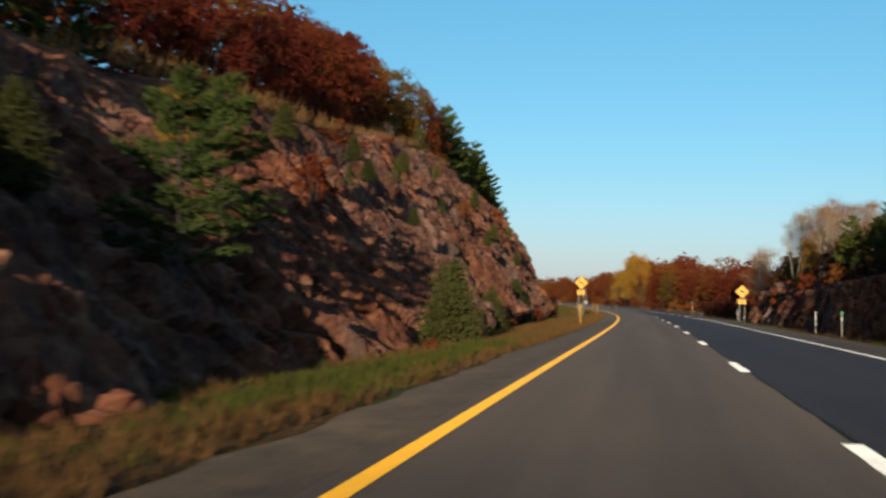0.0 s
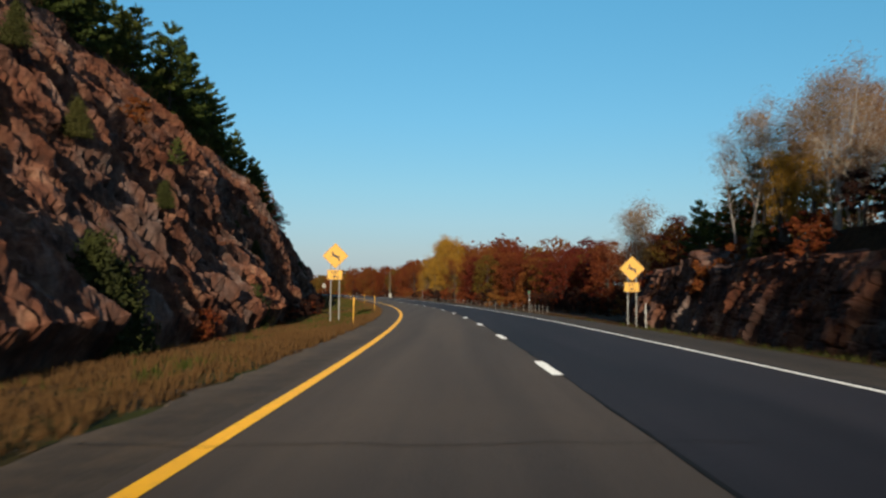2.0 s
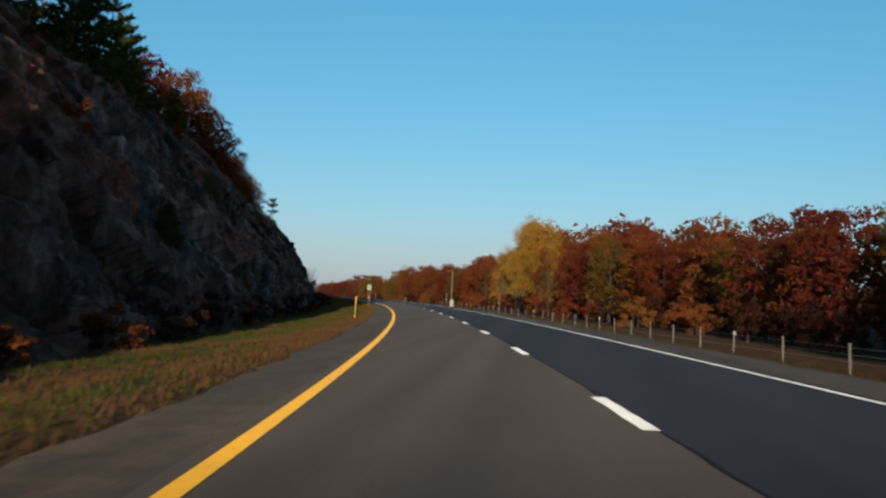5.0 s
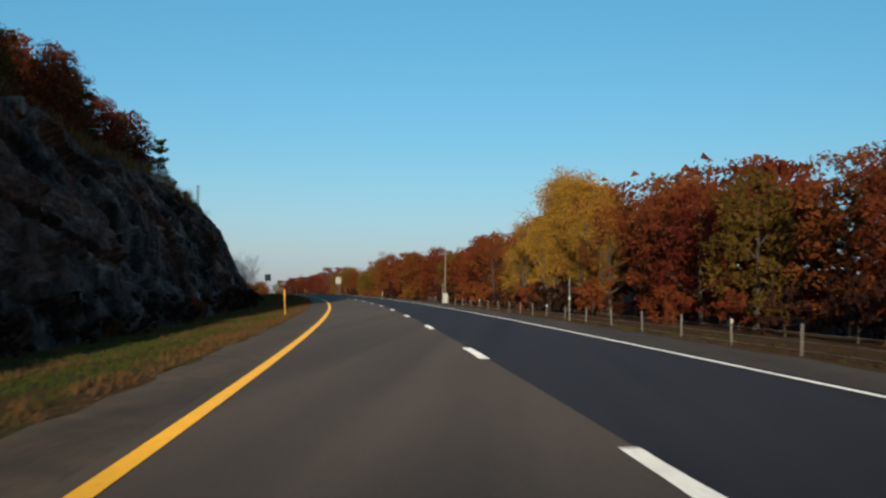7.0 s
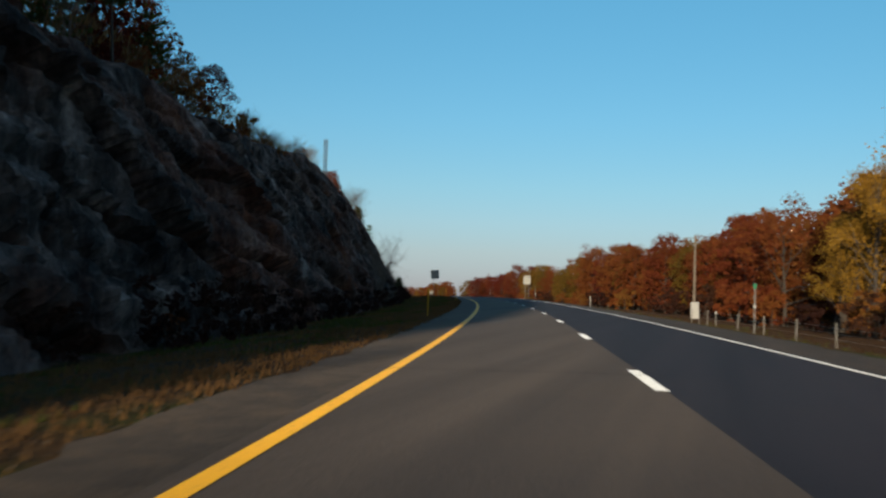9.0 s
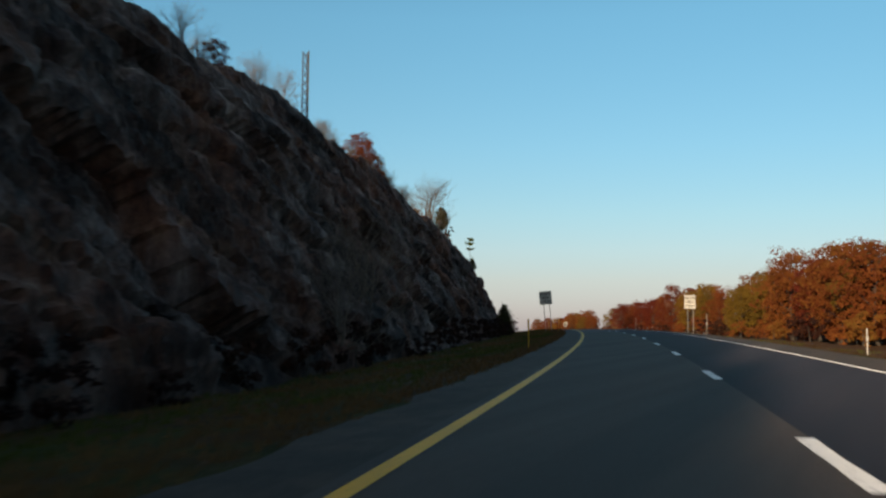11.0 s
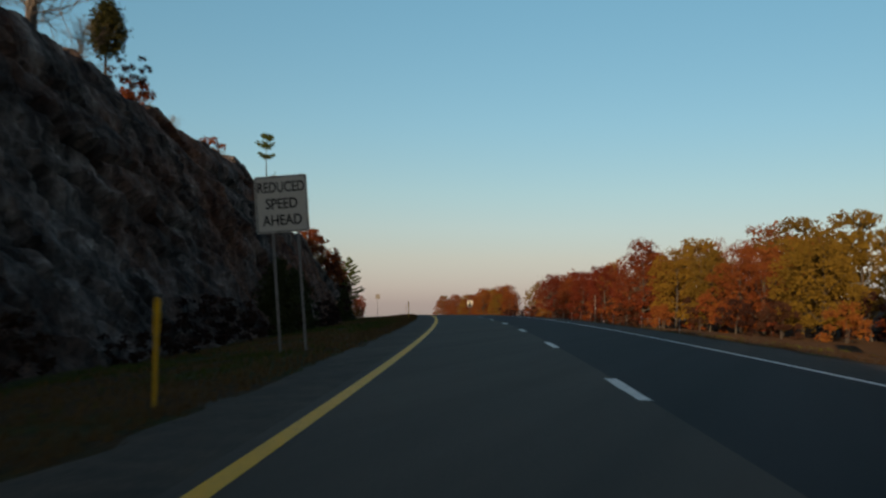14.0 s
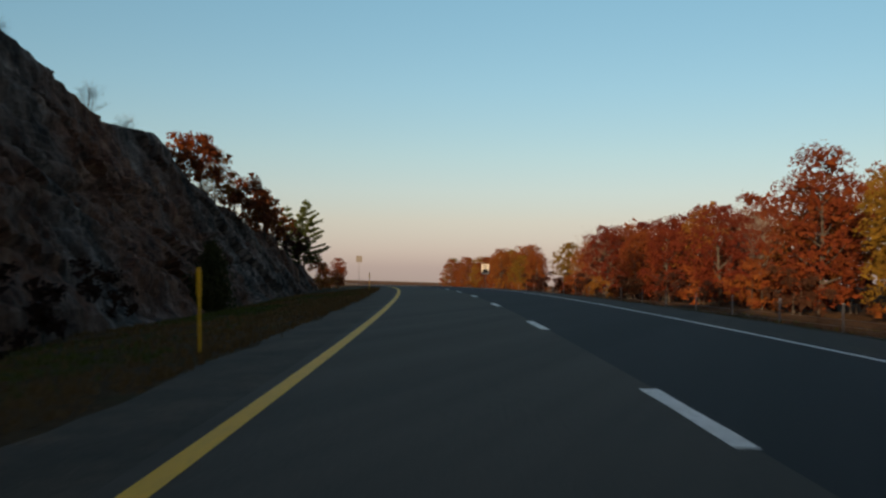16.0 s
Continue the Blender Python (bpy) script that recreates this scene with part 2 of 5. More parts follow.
def rock_material():
    m, t, b = material("red_grey_rock", 0.9, 0.2)
    co = t.nodes.new("ShaderNodeTexCoord").outputs["Object"]
    big = noised(t, 0.10, 5, 0.6, co)
    mid = noised(t, 0.9, 6, 0.65, co)
    fine = noised(t, 7.0, 6, 0.7, co)
    band = noised(t, 1.0, 5, 0.6, co, (1.2, 0.9, 0.25, (radians(45), 0.0, 0.0)))
    red = ramp(t, mid, [(0.32, (0.042, 0.018, 0.012)), (0.47, (0.145, 0.050, 0.027)), (0.58, (0.235, 0.094, 0.051)), (0.70, (0.36, 0.19, 0.115))])
    grey = ramp(t, band, [(0.34, (0.016, 0.015, 0.015)), (0.48, (0.072, 0.062, 0.058)), (0.60, (0.17, 0.145, 0.135)), (0.74, (0.38, 0.34, 0.31))])
    # grey rock further along the road, red rock in the first stretch
    sx = t.nodes.new("ShaderNodeSeparateXYZ")
    t.links.new(co, sx.inputs[0])
    far = t.nodes.new("ShaderNodeMapRange")
    t.links.new(sx.outputs["Y"], far.inputs[0])
    far.inputs[1].default_value, far.inputs[2].default_value = 0, 600
    greys = [(0.0, 0.0), (0.18, 0.0), (0.36, 0.36), (0.48, 0.36), (0.54, 0.36), (0.65, 0.30), (0.71, 0.3), (1.0, 0.3)]
    share = ramp(t, far.outputs[0], [(at, (v, v, v)) for at, v in greys])
    add = node(t, "ShaderNodeMath")
    add.operation = "ADD"
    t.links.new(share, add.inputs[0])
    patches = ramp(t, big, [(0.40, (0, 0, 0)), (0.60, (0.75, 0.75, 0.75))])
    patches = mixed(t, 1.0, patches, ramp(t, far.outputs[0], [(0.0, (0.45, 0.45, 0.45)), (0.10, (0.5, 0.5, 0.5)), (0.19, (0.9, 0.9, 0.9)), (0.34, (1, 1, 1)), (0.49, (1, 1, 1)), (0.55, (0.8, 0.8, 0.8)), (0.65, (0.8, 0.8, 0.8)), (0.72, (1, 1, 1))]), "MULTIPLY")
    t.links.new(patches, add.inputs[1])
    col = mixed(t, add.outputs[0], red, grey)
    stain = ramp(t, noised(t, 1.6, 5, 0.7, co, (1, 1, 0.25)), [(0.52, (1, 1, 1)), (0.68, (0.32, 0.30, 0.30))])
    col = mixed(t, 0.75, col, stain, "MULTIPLY")
    col = mixed(t, 0.5, col, ramp(t, fine, [(0.3, (0.45, 0.45, 0.45)), (0.7, (1.5, 1.5, 1.5))]), "MULTIPLY")
    # broad darker and lighter patches, strongest from y 156 to 420
    weathered = ramp(t, noised(t, 0.23, 4, 0.6, co, (1.0, 0.7, 1.3)), [(0.36, (0.42, 0.40, 0.40)), (0.50, (0.85, 0.83, 0.82)), (0.62, (1.2, 1.2, 1.2))])
    col = mixed(t, ramp(t, far.outputs[0], [(0.0, (0.55, 0.55, 0.55)), (0.20, (0.6, 0.6, 0.6)), (0.26, (1, 1, 1)), (0.70, (1, 1, 1)), (0.76, (0.45, 0.45, 0.45))]), col, mixed(t, 1.0, col, weathered, "MULTIPLY"))
    t.links.new(col, b.inputs["Base Color"])
    h = node(t, "ShaderNodeMath")
    h.operation = "ADD"
    t.links.new(mid, h.inputs[0])
    t.links.new(fine, h.inputs[1])
    # fine splinters along the beds
    splinter = noised(t, 3.4, 5, 0.65, co, (1.0, 0.8, 0.28, (radians(38), radians(-15), 0.0)))
    more = node(t, "ShaderNodeMath")
    more.operation = "MULTIPLY_ADD"
    t.links.new(splinter, more.inputs[0])
    more.inputs[1].default_value = 1.3
    t.links.new(h.outputs[0], more.inputs[2])
    bumped(t, b, more.outputs[0], 0.6, 0.09)
    return m


M_ROCK = rock_material()


def soil_material():
    m, t, b = material("grass_and_soil", 0.95, 0.1)
    co = t.nodes.new("ShaderNodeTexCoord").outputs["Object"]
    a, f = noised(t, 0.25, 5, 0.6, co), noised(t, 4.0, 6, 0.7, co)
    grass = ramp(t, f, [(0.3, (0.016, 0.021, 0.006)), (0.6, (0.048, 0.053, 0.012)), (0.8, (0.08, 0.068, 0.024))])
    dry = ramp(t, f, [(0.3, (0.032, 0.017, 0.008)), (0.6, (0.070, 0.039, 0.016)), (0.8, (0.13, 0.078, 0.034))])
    t.links.new(mixed(t, ramp(t, a, [(0.38, (0, 0, 0)), (0.52, (1, 1, 1))]), grass, dry), b.inputs["Base Color"])
    bumped(t, b, f, 0.8, 0.08)
    return m


M_SOIL = soil_material()


# leaf litter, its browns darkened to stand for the shade by the forest
def leaf_litter():
    m, t, b = material("forest_floor", 0.95, 0.1)
    f = noised(t, 3.0, 6, 0.7)
    t.links.new(ramp(t, f, [(0.3, (0.018, 0.010, 0.006)), (0.55, (0.055, 0.029, 0.013)), (0.8, (0.10, 0.052, 0.020))]), b.inputs["Base Color"])
    bumped(t, b, f, 0.8, 0.1)
    return m


M_LITTER = leaf_litter()
M_BARK = plain("grey_brown_bark", (0.095, 0.078, 0.064), 0.9, vary=0.5)
M_BIRCH = plain("pale_birch_bark", (0.46, 0.41, 0.35), 0.8, vary=0.4)
M_TWIG = plain("grey_twigs", (0.20, 0.165, 0.135), 0.9, vary=0.3)


def leaf(name, stops, through=0.25, cool=0.85):
    """Leaves: a tone for each plant and a lighter or darker one for each leaf."""
    m, t, b = material(name, 0.75, 0.15)
    oi = t.nodes.new("ShaderNodeObjectInfo").outputs["Random"]
    isl = t.nodes.new("ShaderNodeNewGeometry").outputs["Random Per Island"]
    f = node(t, "ShaderNodeMath")
    f.operation = "MULTIPLY_ADD"
    t.links.new(isl, f.inputs[0])
    f.inputs[1].default_value = 0.34
    g = node(t, "ShaderNodeMath")
    g.operation = "MULTIPLY_ADD"
    t.links.new(oi, g.inputs[0])
    g.inputs[1].default_value, g.inputs[2].default_value = 0.66, 0.0
    t.links.new(g.outputs[0], f.inputs[2])
    col = ramp(t, f.outputs[0], [(at, (c[0], c[1] * cool, c[2] * cool)) for at, c in stops])
    wear = noised(t, 0.8, 3)
    col = mixed(t, 0.6, col, ramp(t, wear, [(0.3, (0.6, 0.6, 0.6)), (0.7, (1.25, 1.25, 1.25))]), "MULTIPLY")
    t.links.new(col, b.inputs["Base Color"])
    tr = t.nodes.new("ShaderNodeBsdfTranslucent")
    t.links.new(col, tr.inputs[0])
    mix = t.nodes.new("ShaderNodeMixShader")
    mix.inputs[0].default_value = through
    t.links.new(b.outputs[0], mix.inputs[1])
    t.links.new(tr.outputs[0], mix.inputs[2])
    t.links.new(mix.outputs[0], t.nodes["Material Output"].inputs[0])
    return m


M_AUTUMN = leaf("autumn_oak_leaves", [(0.0, (0.098, 0.020, 0.010)), (0.25, (0.152, 0.036, 0.013)), (0.5, (0.185, 0.060, 0.016)), (0.75, (0.205, 0.086, 0.020)), (1.0, (0.185, 0.112, 0.024))], 0.25, 0.90)
M_RED = leaf("dark_red_leaves", [(0.0, (0.078, 0.014, 0.010)), (0.5, (0.138, 0.028, 0.013)), (1.0, (0.185, 0.062, 0.018))])
M_GOLD = leaf("golden_leaves", [(0.0, (0.27, 0.160, 0.022)), (0.5, (0.38, 0.235, 0.030)), (1.0, (0.47, 0.32, 0.050))])
# brown brush leaves, made darker to take in the shade around them
M_BRUSH = leaf("dark_brown_shade_leaves", [(0.0, (0.020, 0.010, 0.008)), (0.5, (0.040, 0.017, 0.011)), (1.0, (0.058, 0.030, 0.014))])
M_OLIVE = leaf("olive_leaves", [(0.0, (0.096, 0.068, 0.013)), (0.5, (0.160, 0.112, 0.018)), (1.0, (0.208, 0.128, 0.022))])
M_PALE = leaf("faded_pink_leaves", [(0.0, (0.20, 0.115, 0.065)), (0.5, (0.28, 0.180, 0.095)), (1.0, (0.37, 0.245, 0.075))])
M_PINE = leaf("pine_needles", [(0.0, (0.034, 0.056, 0.016)), (0.5, (0.066, 0.088, 0.020)), (1.0, (0.120, 0.128, 0.028))], 0.15, 1.0)
M_CEDAR = leaf("cedar_foliage", [(0.0, (0.028, 0.034, 0.010)), (0.5, (0.048, 0.052, 0.014)), (1.0, (0.080, 0.072, 0.019))], 0.1, 1.0)
M_GRASS = leaf("grass_blades", [(0.0, (0.029, 0.043, 0.007)), (0.5, (0.060, 0.077, 0.012)), (1.0, (0.107, 0.110, 0.021))], 0.3, 1.0)
M_DRY = leaf("dry_grass_blades", [(0.0, (0.105, 0.056, 0.020)), (0.5, (0.185, 0.115, 0.042)), (1.0, (0.265, 0.185, 0.078))], 0.3)
# a darkened copy of the dry grass, for the shade before the forest
M_DRY_SHADED = leaf("shaded_dry_grass_blades", [(0.0, (0.030, 0.017, 0.008)), (0.5, (0.060, 0.036, 0.014)), (1.0, (0.095, 0.062, 0.025))], 0.3)
M_STEEL = plain("galvanised_steel", (0.26, 0.26, 0.25), 0.55, 0.3)
M_GREYPOST = plain("weathered_post", (0.30, 0.28, 0.25), 0.8)
M_SIGNYELLOW = plain("yellow_sign_sheet", (0.84, 0.48, 0.010), 0.45, vary=0.08, scale=2)
M_SIGNWHITE = plain("white_sign_sheet", (0.62, 0.60, 0.53), 0.45, vary=0.08, scale=2)
M_SIGNGREY = plain("dull_sign_sheet", (0.22, 0.21, 0.19), 0.6, vary=0.15, scale=2)
M_SIGNGREEN = plain("green_sign_sheet", (0.02, 0.22, 0.10), 0.45, vary=0.1)
M_BLACK = plain("black_sign_ink", (0.012, 0.012, 0.012), 0.5)
M_POSTYELLOW = plain("yellow_plastic", (0.78, 0.42, 0.012), 0.5, vary=0.15)
M_POSTWHITE = plain("white_plastic", (0.55, 0.54, 0.51), 0.5, vary=0.15)
M_MAST = plain("dark_mast_steel", (0.055, 0.055, 0.058), 0.6)
M_GRAVEL = plain("brown_gravel", (0.13, 0.10, 0.075), 0.95, vary=0.6, scale=9.0)
M_WOOD = plain("grey_pole_wood", (0.27, 0.22, 0.17), 0.9, vary=0.4)


# ---- mesh helpers ----
def mesh_of(name, verts, faces, mat, smooth=False, mats=None, index=None):
    me = bpy.data.meshes.new(name)
    me.from_pydata([tuple(v) for v in np.asarray(verts).tolist()], [], [tuple(f) for f in (faces.tolist() if hasattr(faces, "tolist") else faces)])
    for m in (mats or [mat]):
        me.materials.append(m)
    if index is not None:
        me.polygons.foreach_set("material_index", np.asarray(index, np.int32))
    if smooth:
        me.polygons.foreach_set("use_smooth", np.ones(len(me.polygons), bool))
    me.update()
    return me


def child(name, me, parent, label="", m=None):
    ob = new(name, me)
    ob.parent = parent
    if m is not None:
        ob.matrix_basis = m
    return tagged(ob, label)


def part(name, bm, mat, parent, label="", m=None, bevel=0.0):
    """Links a bmesh as one mesh object under a thing or under a part."""
    if bevel:
        bmesh.ops.bevel(bm, geom=list(bm.edges), offset=bevel, segments=1, affect="EDGES")
    me = bpy.data.meshes.new(name)
    bm.to_mesh(me)
    bm.free()
    me.materials.append(mat)
    return child(name, me, parent, label, m)


def box(x0, y0, z0, x1, y1, z1):
    bm = bmesh.new()
    bmesh.ops.create_cube(bm, size=1, matrix=Matrix.Translation(((x0 + x1) / 2, (y0 + y1) / 2, (z0 + z1) / 2)) @ Matrix.Diagonal((x1 - x0, y1 - y0, z1 - z0, 1)))
    return bm


def tube(r0, r1, z0, z1, n=10):
    bm = bmesh.new()
    bmesh.ops.create_cone(bm, cap_ends=True, segments=n, radius1=r0, radius2=r1, depth=z1 - z0, matrix=Matrix.Translation((0, 0, (z0 + z1) / 2)))
    return bm


def slab(points, y0, y1):
    """A flat shape in the xz plane, with thickness from y0 to y1."""
    bm = bmesh.new()
    a = [bm.verts.new((x, y0, z)) for x, z in points]
    b = [bm.verts.new((x, y1, z)) for x, z in points]
    n = len(points)
    bm.faces.new(a)
    bm.faces.new(b[::-1])
    for i in range(n):
        bm.faces.new((a[i], b[i], b[(i + 1) % n], a[(i + 1) % n]))
    bmesh.ops.recalc_face_normals(bm, faces=bm.faces[:])
    return bm


def thing(name, m, label, category, group="", kind=""):
    ob = new(name)
    ob.matrix_basis = m
    return tagged(ob, label, category, group, kind)


def sheet(s, q, dz, mat, name):
    """A mesh over a grid of stations and offsets."""
    P = along(s, q, dz).reshape(-1, 3)
    r, c = s.shape
    i = (np.arange(r - 1)[:, None] * c + np.arange(c - 1)[None]).reshape(-1)
    F = np.stack([i, i + 1, i + c + 1, i + c], 1)
    return P, F


def strip(name, s0, s1, q0, q1, dz, mat, parent=None, step=2.0, thick=0.0, wobble=0.0):
    s = np.linspace(s0, s1, max(2, int(abs(s1 - s0) / step) + 1))
    w = wobble * fbm(s * 0.9, s * 0 + q0, 5, 3) if wobble else 0 * s
    S2, Q2 = np.stack([s, s], 1), np.stack([q0 + w, q1 + (wobble * fbm(s * 1.3, s * 0 + q1, 8, 3) if wobble else w)], 1)
    P, F = sheet(S2, Q2, np.full(S2.shape, dz), mat, name)
    me = mesh_of(name, P, F, mat)
    if parent is None:
        return new(name, me)
    return child(name, me, parent)


# ---- ground, one sheet to the horizon ----
CREST_S = [-400, -120, -40, 10, 20, 34, 45, 61, 87, 110, 124, 141, 168, 200, 230, 257, 288, 309, 325, 342, 353, 366, 376, 395, 410, 427, 440, 452, 462, 470, 476, 484, 492, 512, 541, 565, 600, 640]
CREST_Z = [6, 9, 10, 9.4, 9.0, 9.2, 10.2, 11.5, 15, 16, 16, 15, 14, 13, 11.5, 10.8, 12.2, 12.4, 13.0, 13.9, 15.3, 15.2, 14.0, 14.0, 14.0, 13.3, 13.2, 13.1, 13.6, 12.7, 11.4, 10.3, 9.2, 6.4, 4.6, 3, 1, 0.2]
FOOT = -8.8


def crest(s):
    return np.interp(s, CREST_S, CREST_Z)


def foot_left(s):
    """Where the cliff meets the verge."""
    return np.interp(s, [5, 20, 40, 60, 76, 95, 110, 124, 136], [-5.6, -5.0, -5.4, -6.6, -8.6, -8.8, -7.6, -8.2, FOOT])


def bulge(s):
    """How far the whole face stands out: buttresses whose long sides look back along the road."""
    return np.interp(s, [-10, 14, 21, 27, 38, 60, 84, 98, 112, 124, 137, 148, 152, 157, 190, 240, 262, 300, 345, 352, 420, 455, 468], [0.3, 0.3, 0.3, -1.4, -1.0, 0.0, 1.3, 1.5, 1.1, 0.4, -0.1, 1.3, 1.0, -0.8, 0.0, 0.6, 0.0, 0.4, 0.8, 0.0, 0.0, 0.7, 0.0])


def face_q(s, h):
    """Offset of the cliff's face h metres above its foot."""
    c = crest(s)
    part_up = np.clip(h / c, 0, 1)
    return foot_left(s) + (FOOT - 0.56 * c - foot_left(s)) * part_up + 0.86 * bulge(s) * np.clip((1 - 0.8 * part_up) / 0.42, 0.12, 1)


def outcrop(s):
    """Height of the rock on the road's right side."""
    return np.interp(s, [-80, -20, 20, 60, 90, 112, 122, 132, 138, 142, 146], [4.0, 4.6, 5.2, 5.2, 4.6, 4.6, 4.2, 3.4, 2.6, 1.0, 0.0])


def foot_right(s):
    """Where that rock meets the verge."""
    return np.interp(s, [100, 125, 132, 138, 146], [15.1, 15.9, 16.9, 18.4, 20.5])


def bank_right(s):
    """Height of the wooded ground behind the outcrop."""
    return np.interp(s, [-80, -20, 20, 60, 90, 112, 125, 136, 146, 158], [4.0, 4.6, 5.2, 5.4, 5.0, 4.8, 4.3, 3.4, 1.2, 0.0])


def ground_height(s, q):
    s, q = np.broadcast_arrays(np.asarray(s, float), np.asarray(q, float))
    # left: verge, ditch, then the hill behind the cliff
    z = np.where(q < -1.3, np.interp(-q, [1.3, 2.2, 5.5, 8.6], [-0.03, -0.06, -0.45, -0.75]), -0.02)
    c = crest(s)
    face = 0.58
    back = -q - 10.6
    up = np.clip(back / face, 0, None)
    hill = np.minimum(up, c + np.clip(back - c * face, 0, 60) * 0.16) - 0.75
    z = np.where(q < -10.6, np.maximum(hill - 0.3 * (up > 0), -0.75), z)
    z = np.where((q < foot_left(s) - 1.5) & (q > -12), np.minimum(z, -0.75), z)
    far = np.clip((-q - 90) / 200, 0, 1)
    z = np.where(q < -90, z * (1 - far), z)
    # right: shoulder, verge, outcrop, forest floor
    right = np.interp(q, [7.4, 10.2, 11.5, 12.7, 14, 30, 60, 200], [-0.02, -0.14, -0.38, -0.62, -0.78, -1.4, -2.0, -3.0])
    rock = bank_right(s) * np.clip((q - 1.0 - foot_right(s)) / np.interp(s, [108, 122], [2.0, 2.6]), 0, 1) * np.clip((130 - q) / 80, 0, 1)
    z = np.where(q > 7.4, right + rock, z)
    z = z + np.where((q < -2.5) | (q > 10.5), 0.10, 0.0) * fbm(s * 0.35, q * 0.35, 3, 3) * np.clip(np.minimum(np.abs(q + 2.5), np.abs(q - 10.5)) / 3, 0, 1)
    # far off the road's own grade is left behind
    road_z = np.interp(s, LINE_S, LINE_Z)
    away = np.clip((np.abs(q) - 150) / 400, 0, 1)
    z = z + np.clip((q - 36) / 40, 0, 1) * 6.0 * np.clip((590 - s) / 60, 0, 1) * np.clip((s + 60) / 60, 0, 1)
    valley = np.clip((s - 640) / 1500, 0, 1) * 34 + np.clip((q - 120) / 1500, 0, 1) * 30
    return z - away * (road_z - 1.0) - valley


GS = np.concatenate([np.arange(-3000, -300, 150), np.arange(-300, -60, 12), np.arange(-60, 640, 2.0), np.arange(640, 1000, 12), np.arange(1000, 4200, 200)])
GQ = np.concatenate([-np.array([800, 600, 420, 300, 220, 160, 120, 90, 70, 55, 45, 38, 32, 28, 25, 22, 20, 18, 16, 14, 12.5, 11.5, 10.6, 9.6, 8.6, 7.6, 6.6, 5.6, 4.6, 3.6, 2.8, 2.2, 1.7, 1.3]),
                     np.array([-0.5, 3.6, 7.4, 8.6, 10.2, 10.8, 11.5, 12.5, 14, 15.5, 16.5, 17.5, 18.5, 19.5, 20.5, 22, 25, 30, 36, 44, 55, 70, 90, 130, 200, 320, 500, 900, 1600, 3000])])
gs, gq = np.meshgrid(GS, GQ, indexing="ij")
P, F = sheet(gs, gq, ground_height(gs, gq), None, "ground")
# the darkened litter also covers the right verge, in place of shade
mid_q = (gq[:-1, :-1] + gq[1:, 1:]).reshape(-1) / 2
ground = new("ground", mesh_of("ground", P, F, None, True, [M_SOIL, M_LITTER], ((mid_q > 11) | (mid_q < -12)).astype(int)))
tagged(ground, "grassy roadside verge and leaf-littered forest ground", "ground", kind="structure")

# ---- road ----
S_END = 900
rs = np.arange(-200, S_END, 2.0)


def lane(name, q0, q1, dz, mat, n=3):
    a, b = np.meshgrid(rs, np.linspace(q0, q1, n), indexing="ij")
    P, F = sheet(a, b, np.full(a.shape, dz), mat, name)
    return mesh_of(name, P, F, mat, True)


road = new("road", lane("road", -0.25, 3.72, 0.0, M_LANE))
tagged(road, "worn grey asphalt highway lanes with painted lines", "road", kind="structure")
child("asphalt_lane", lane("asphalt_lane", 3.72, 7.6, 0.0, M_LANE2), road, "darker bluish asphalt lane")


def shoulder(name, inner, outer, sign):
    q = np.linspace(0, 1, 6)
    a, f = np.meshgrid(np.arange(-60, 660, 0.7), q, indexing="ij")
    edge = outer + sign * 0.16 * fbm(a * 0.8, a * 0 + outer, 11, 4)
    b = inner + (edge - inner) * f
    dz = np.interp(f, [0, 0.85, 1], [0.0, -0.01, -0.05]) + (np.interp(b, [7.4, 10.2], [0, -0.10]) if sign > 0 else 0)
    P, F = sheet(a, b, dz, None, name)
    return mesh_of(name, P, F, M_SHOULDER2 if sign > 0 else M_SHOULDER, True)


child("shoulder", shoulder("shoulder", -0.25, -1.55, -1), road, "gravelly asphalt shoulder")
child("shoulder", shoulder("shoulder", 7.6, 10.0, 1), road, "gravelly asphalt shoulder")
strip("edge_line", -100, 800, -0.088, 0.088, 0.006, M_YELLOW, road)["label"] = "solid yellow edge line"
strip("edge_line", -100, 800, 7.33, 7.44, 0.006, M_WHITE, road)["label"] = "solid white edge line"
for k in range(-2, 50):
    s0 = 17.504 + 12.19 * k
    strip("lane_dash", s0 - 1.525, s0 + 1.525, 3.57, 3.75, 0.006, M_WHITE, road, 0.12, wobble=0.012)
strip("tar_seam", -20, 185, 3.705, 3.75, 0.005, M_TAR, road, 0.3, wobble=0.03)
for s0 in (30.4, 70.2, 131.0, 262.0):
    P, F = sheet(np.stack([np.full(24, s0) + 0.12 * fbm(np.linspace(0, 9, 24), np.zeros(24), int(s0)), np.full(24, s0 + 0.035) + 0.12 * fbm(np.linspace(0, 9, 24), np.zeros(24), int(s0))], 1),
                 np.stack([np.linspace(-1.2, 4.6, 24)] * 2, 1), np.full((24, 2), 0.007), None, "")
    child("tar_seam", mesh_of("tar_seam", P, F, M_TAR), road)

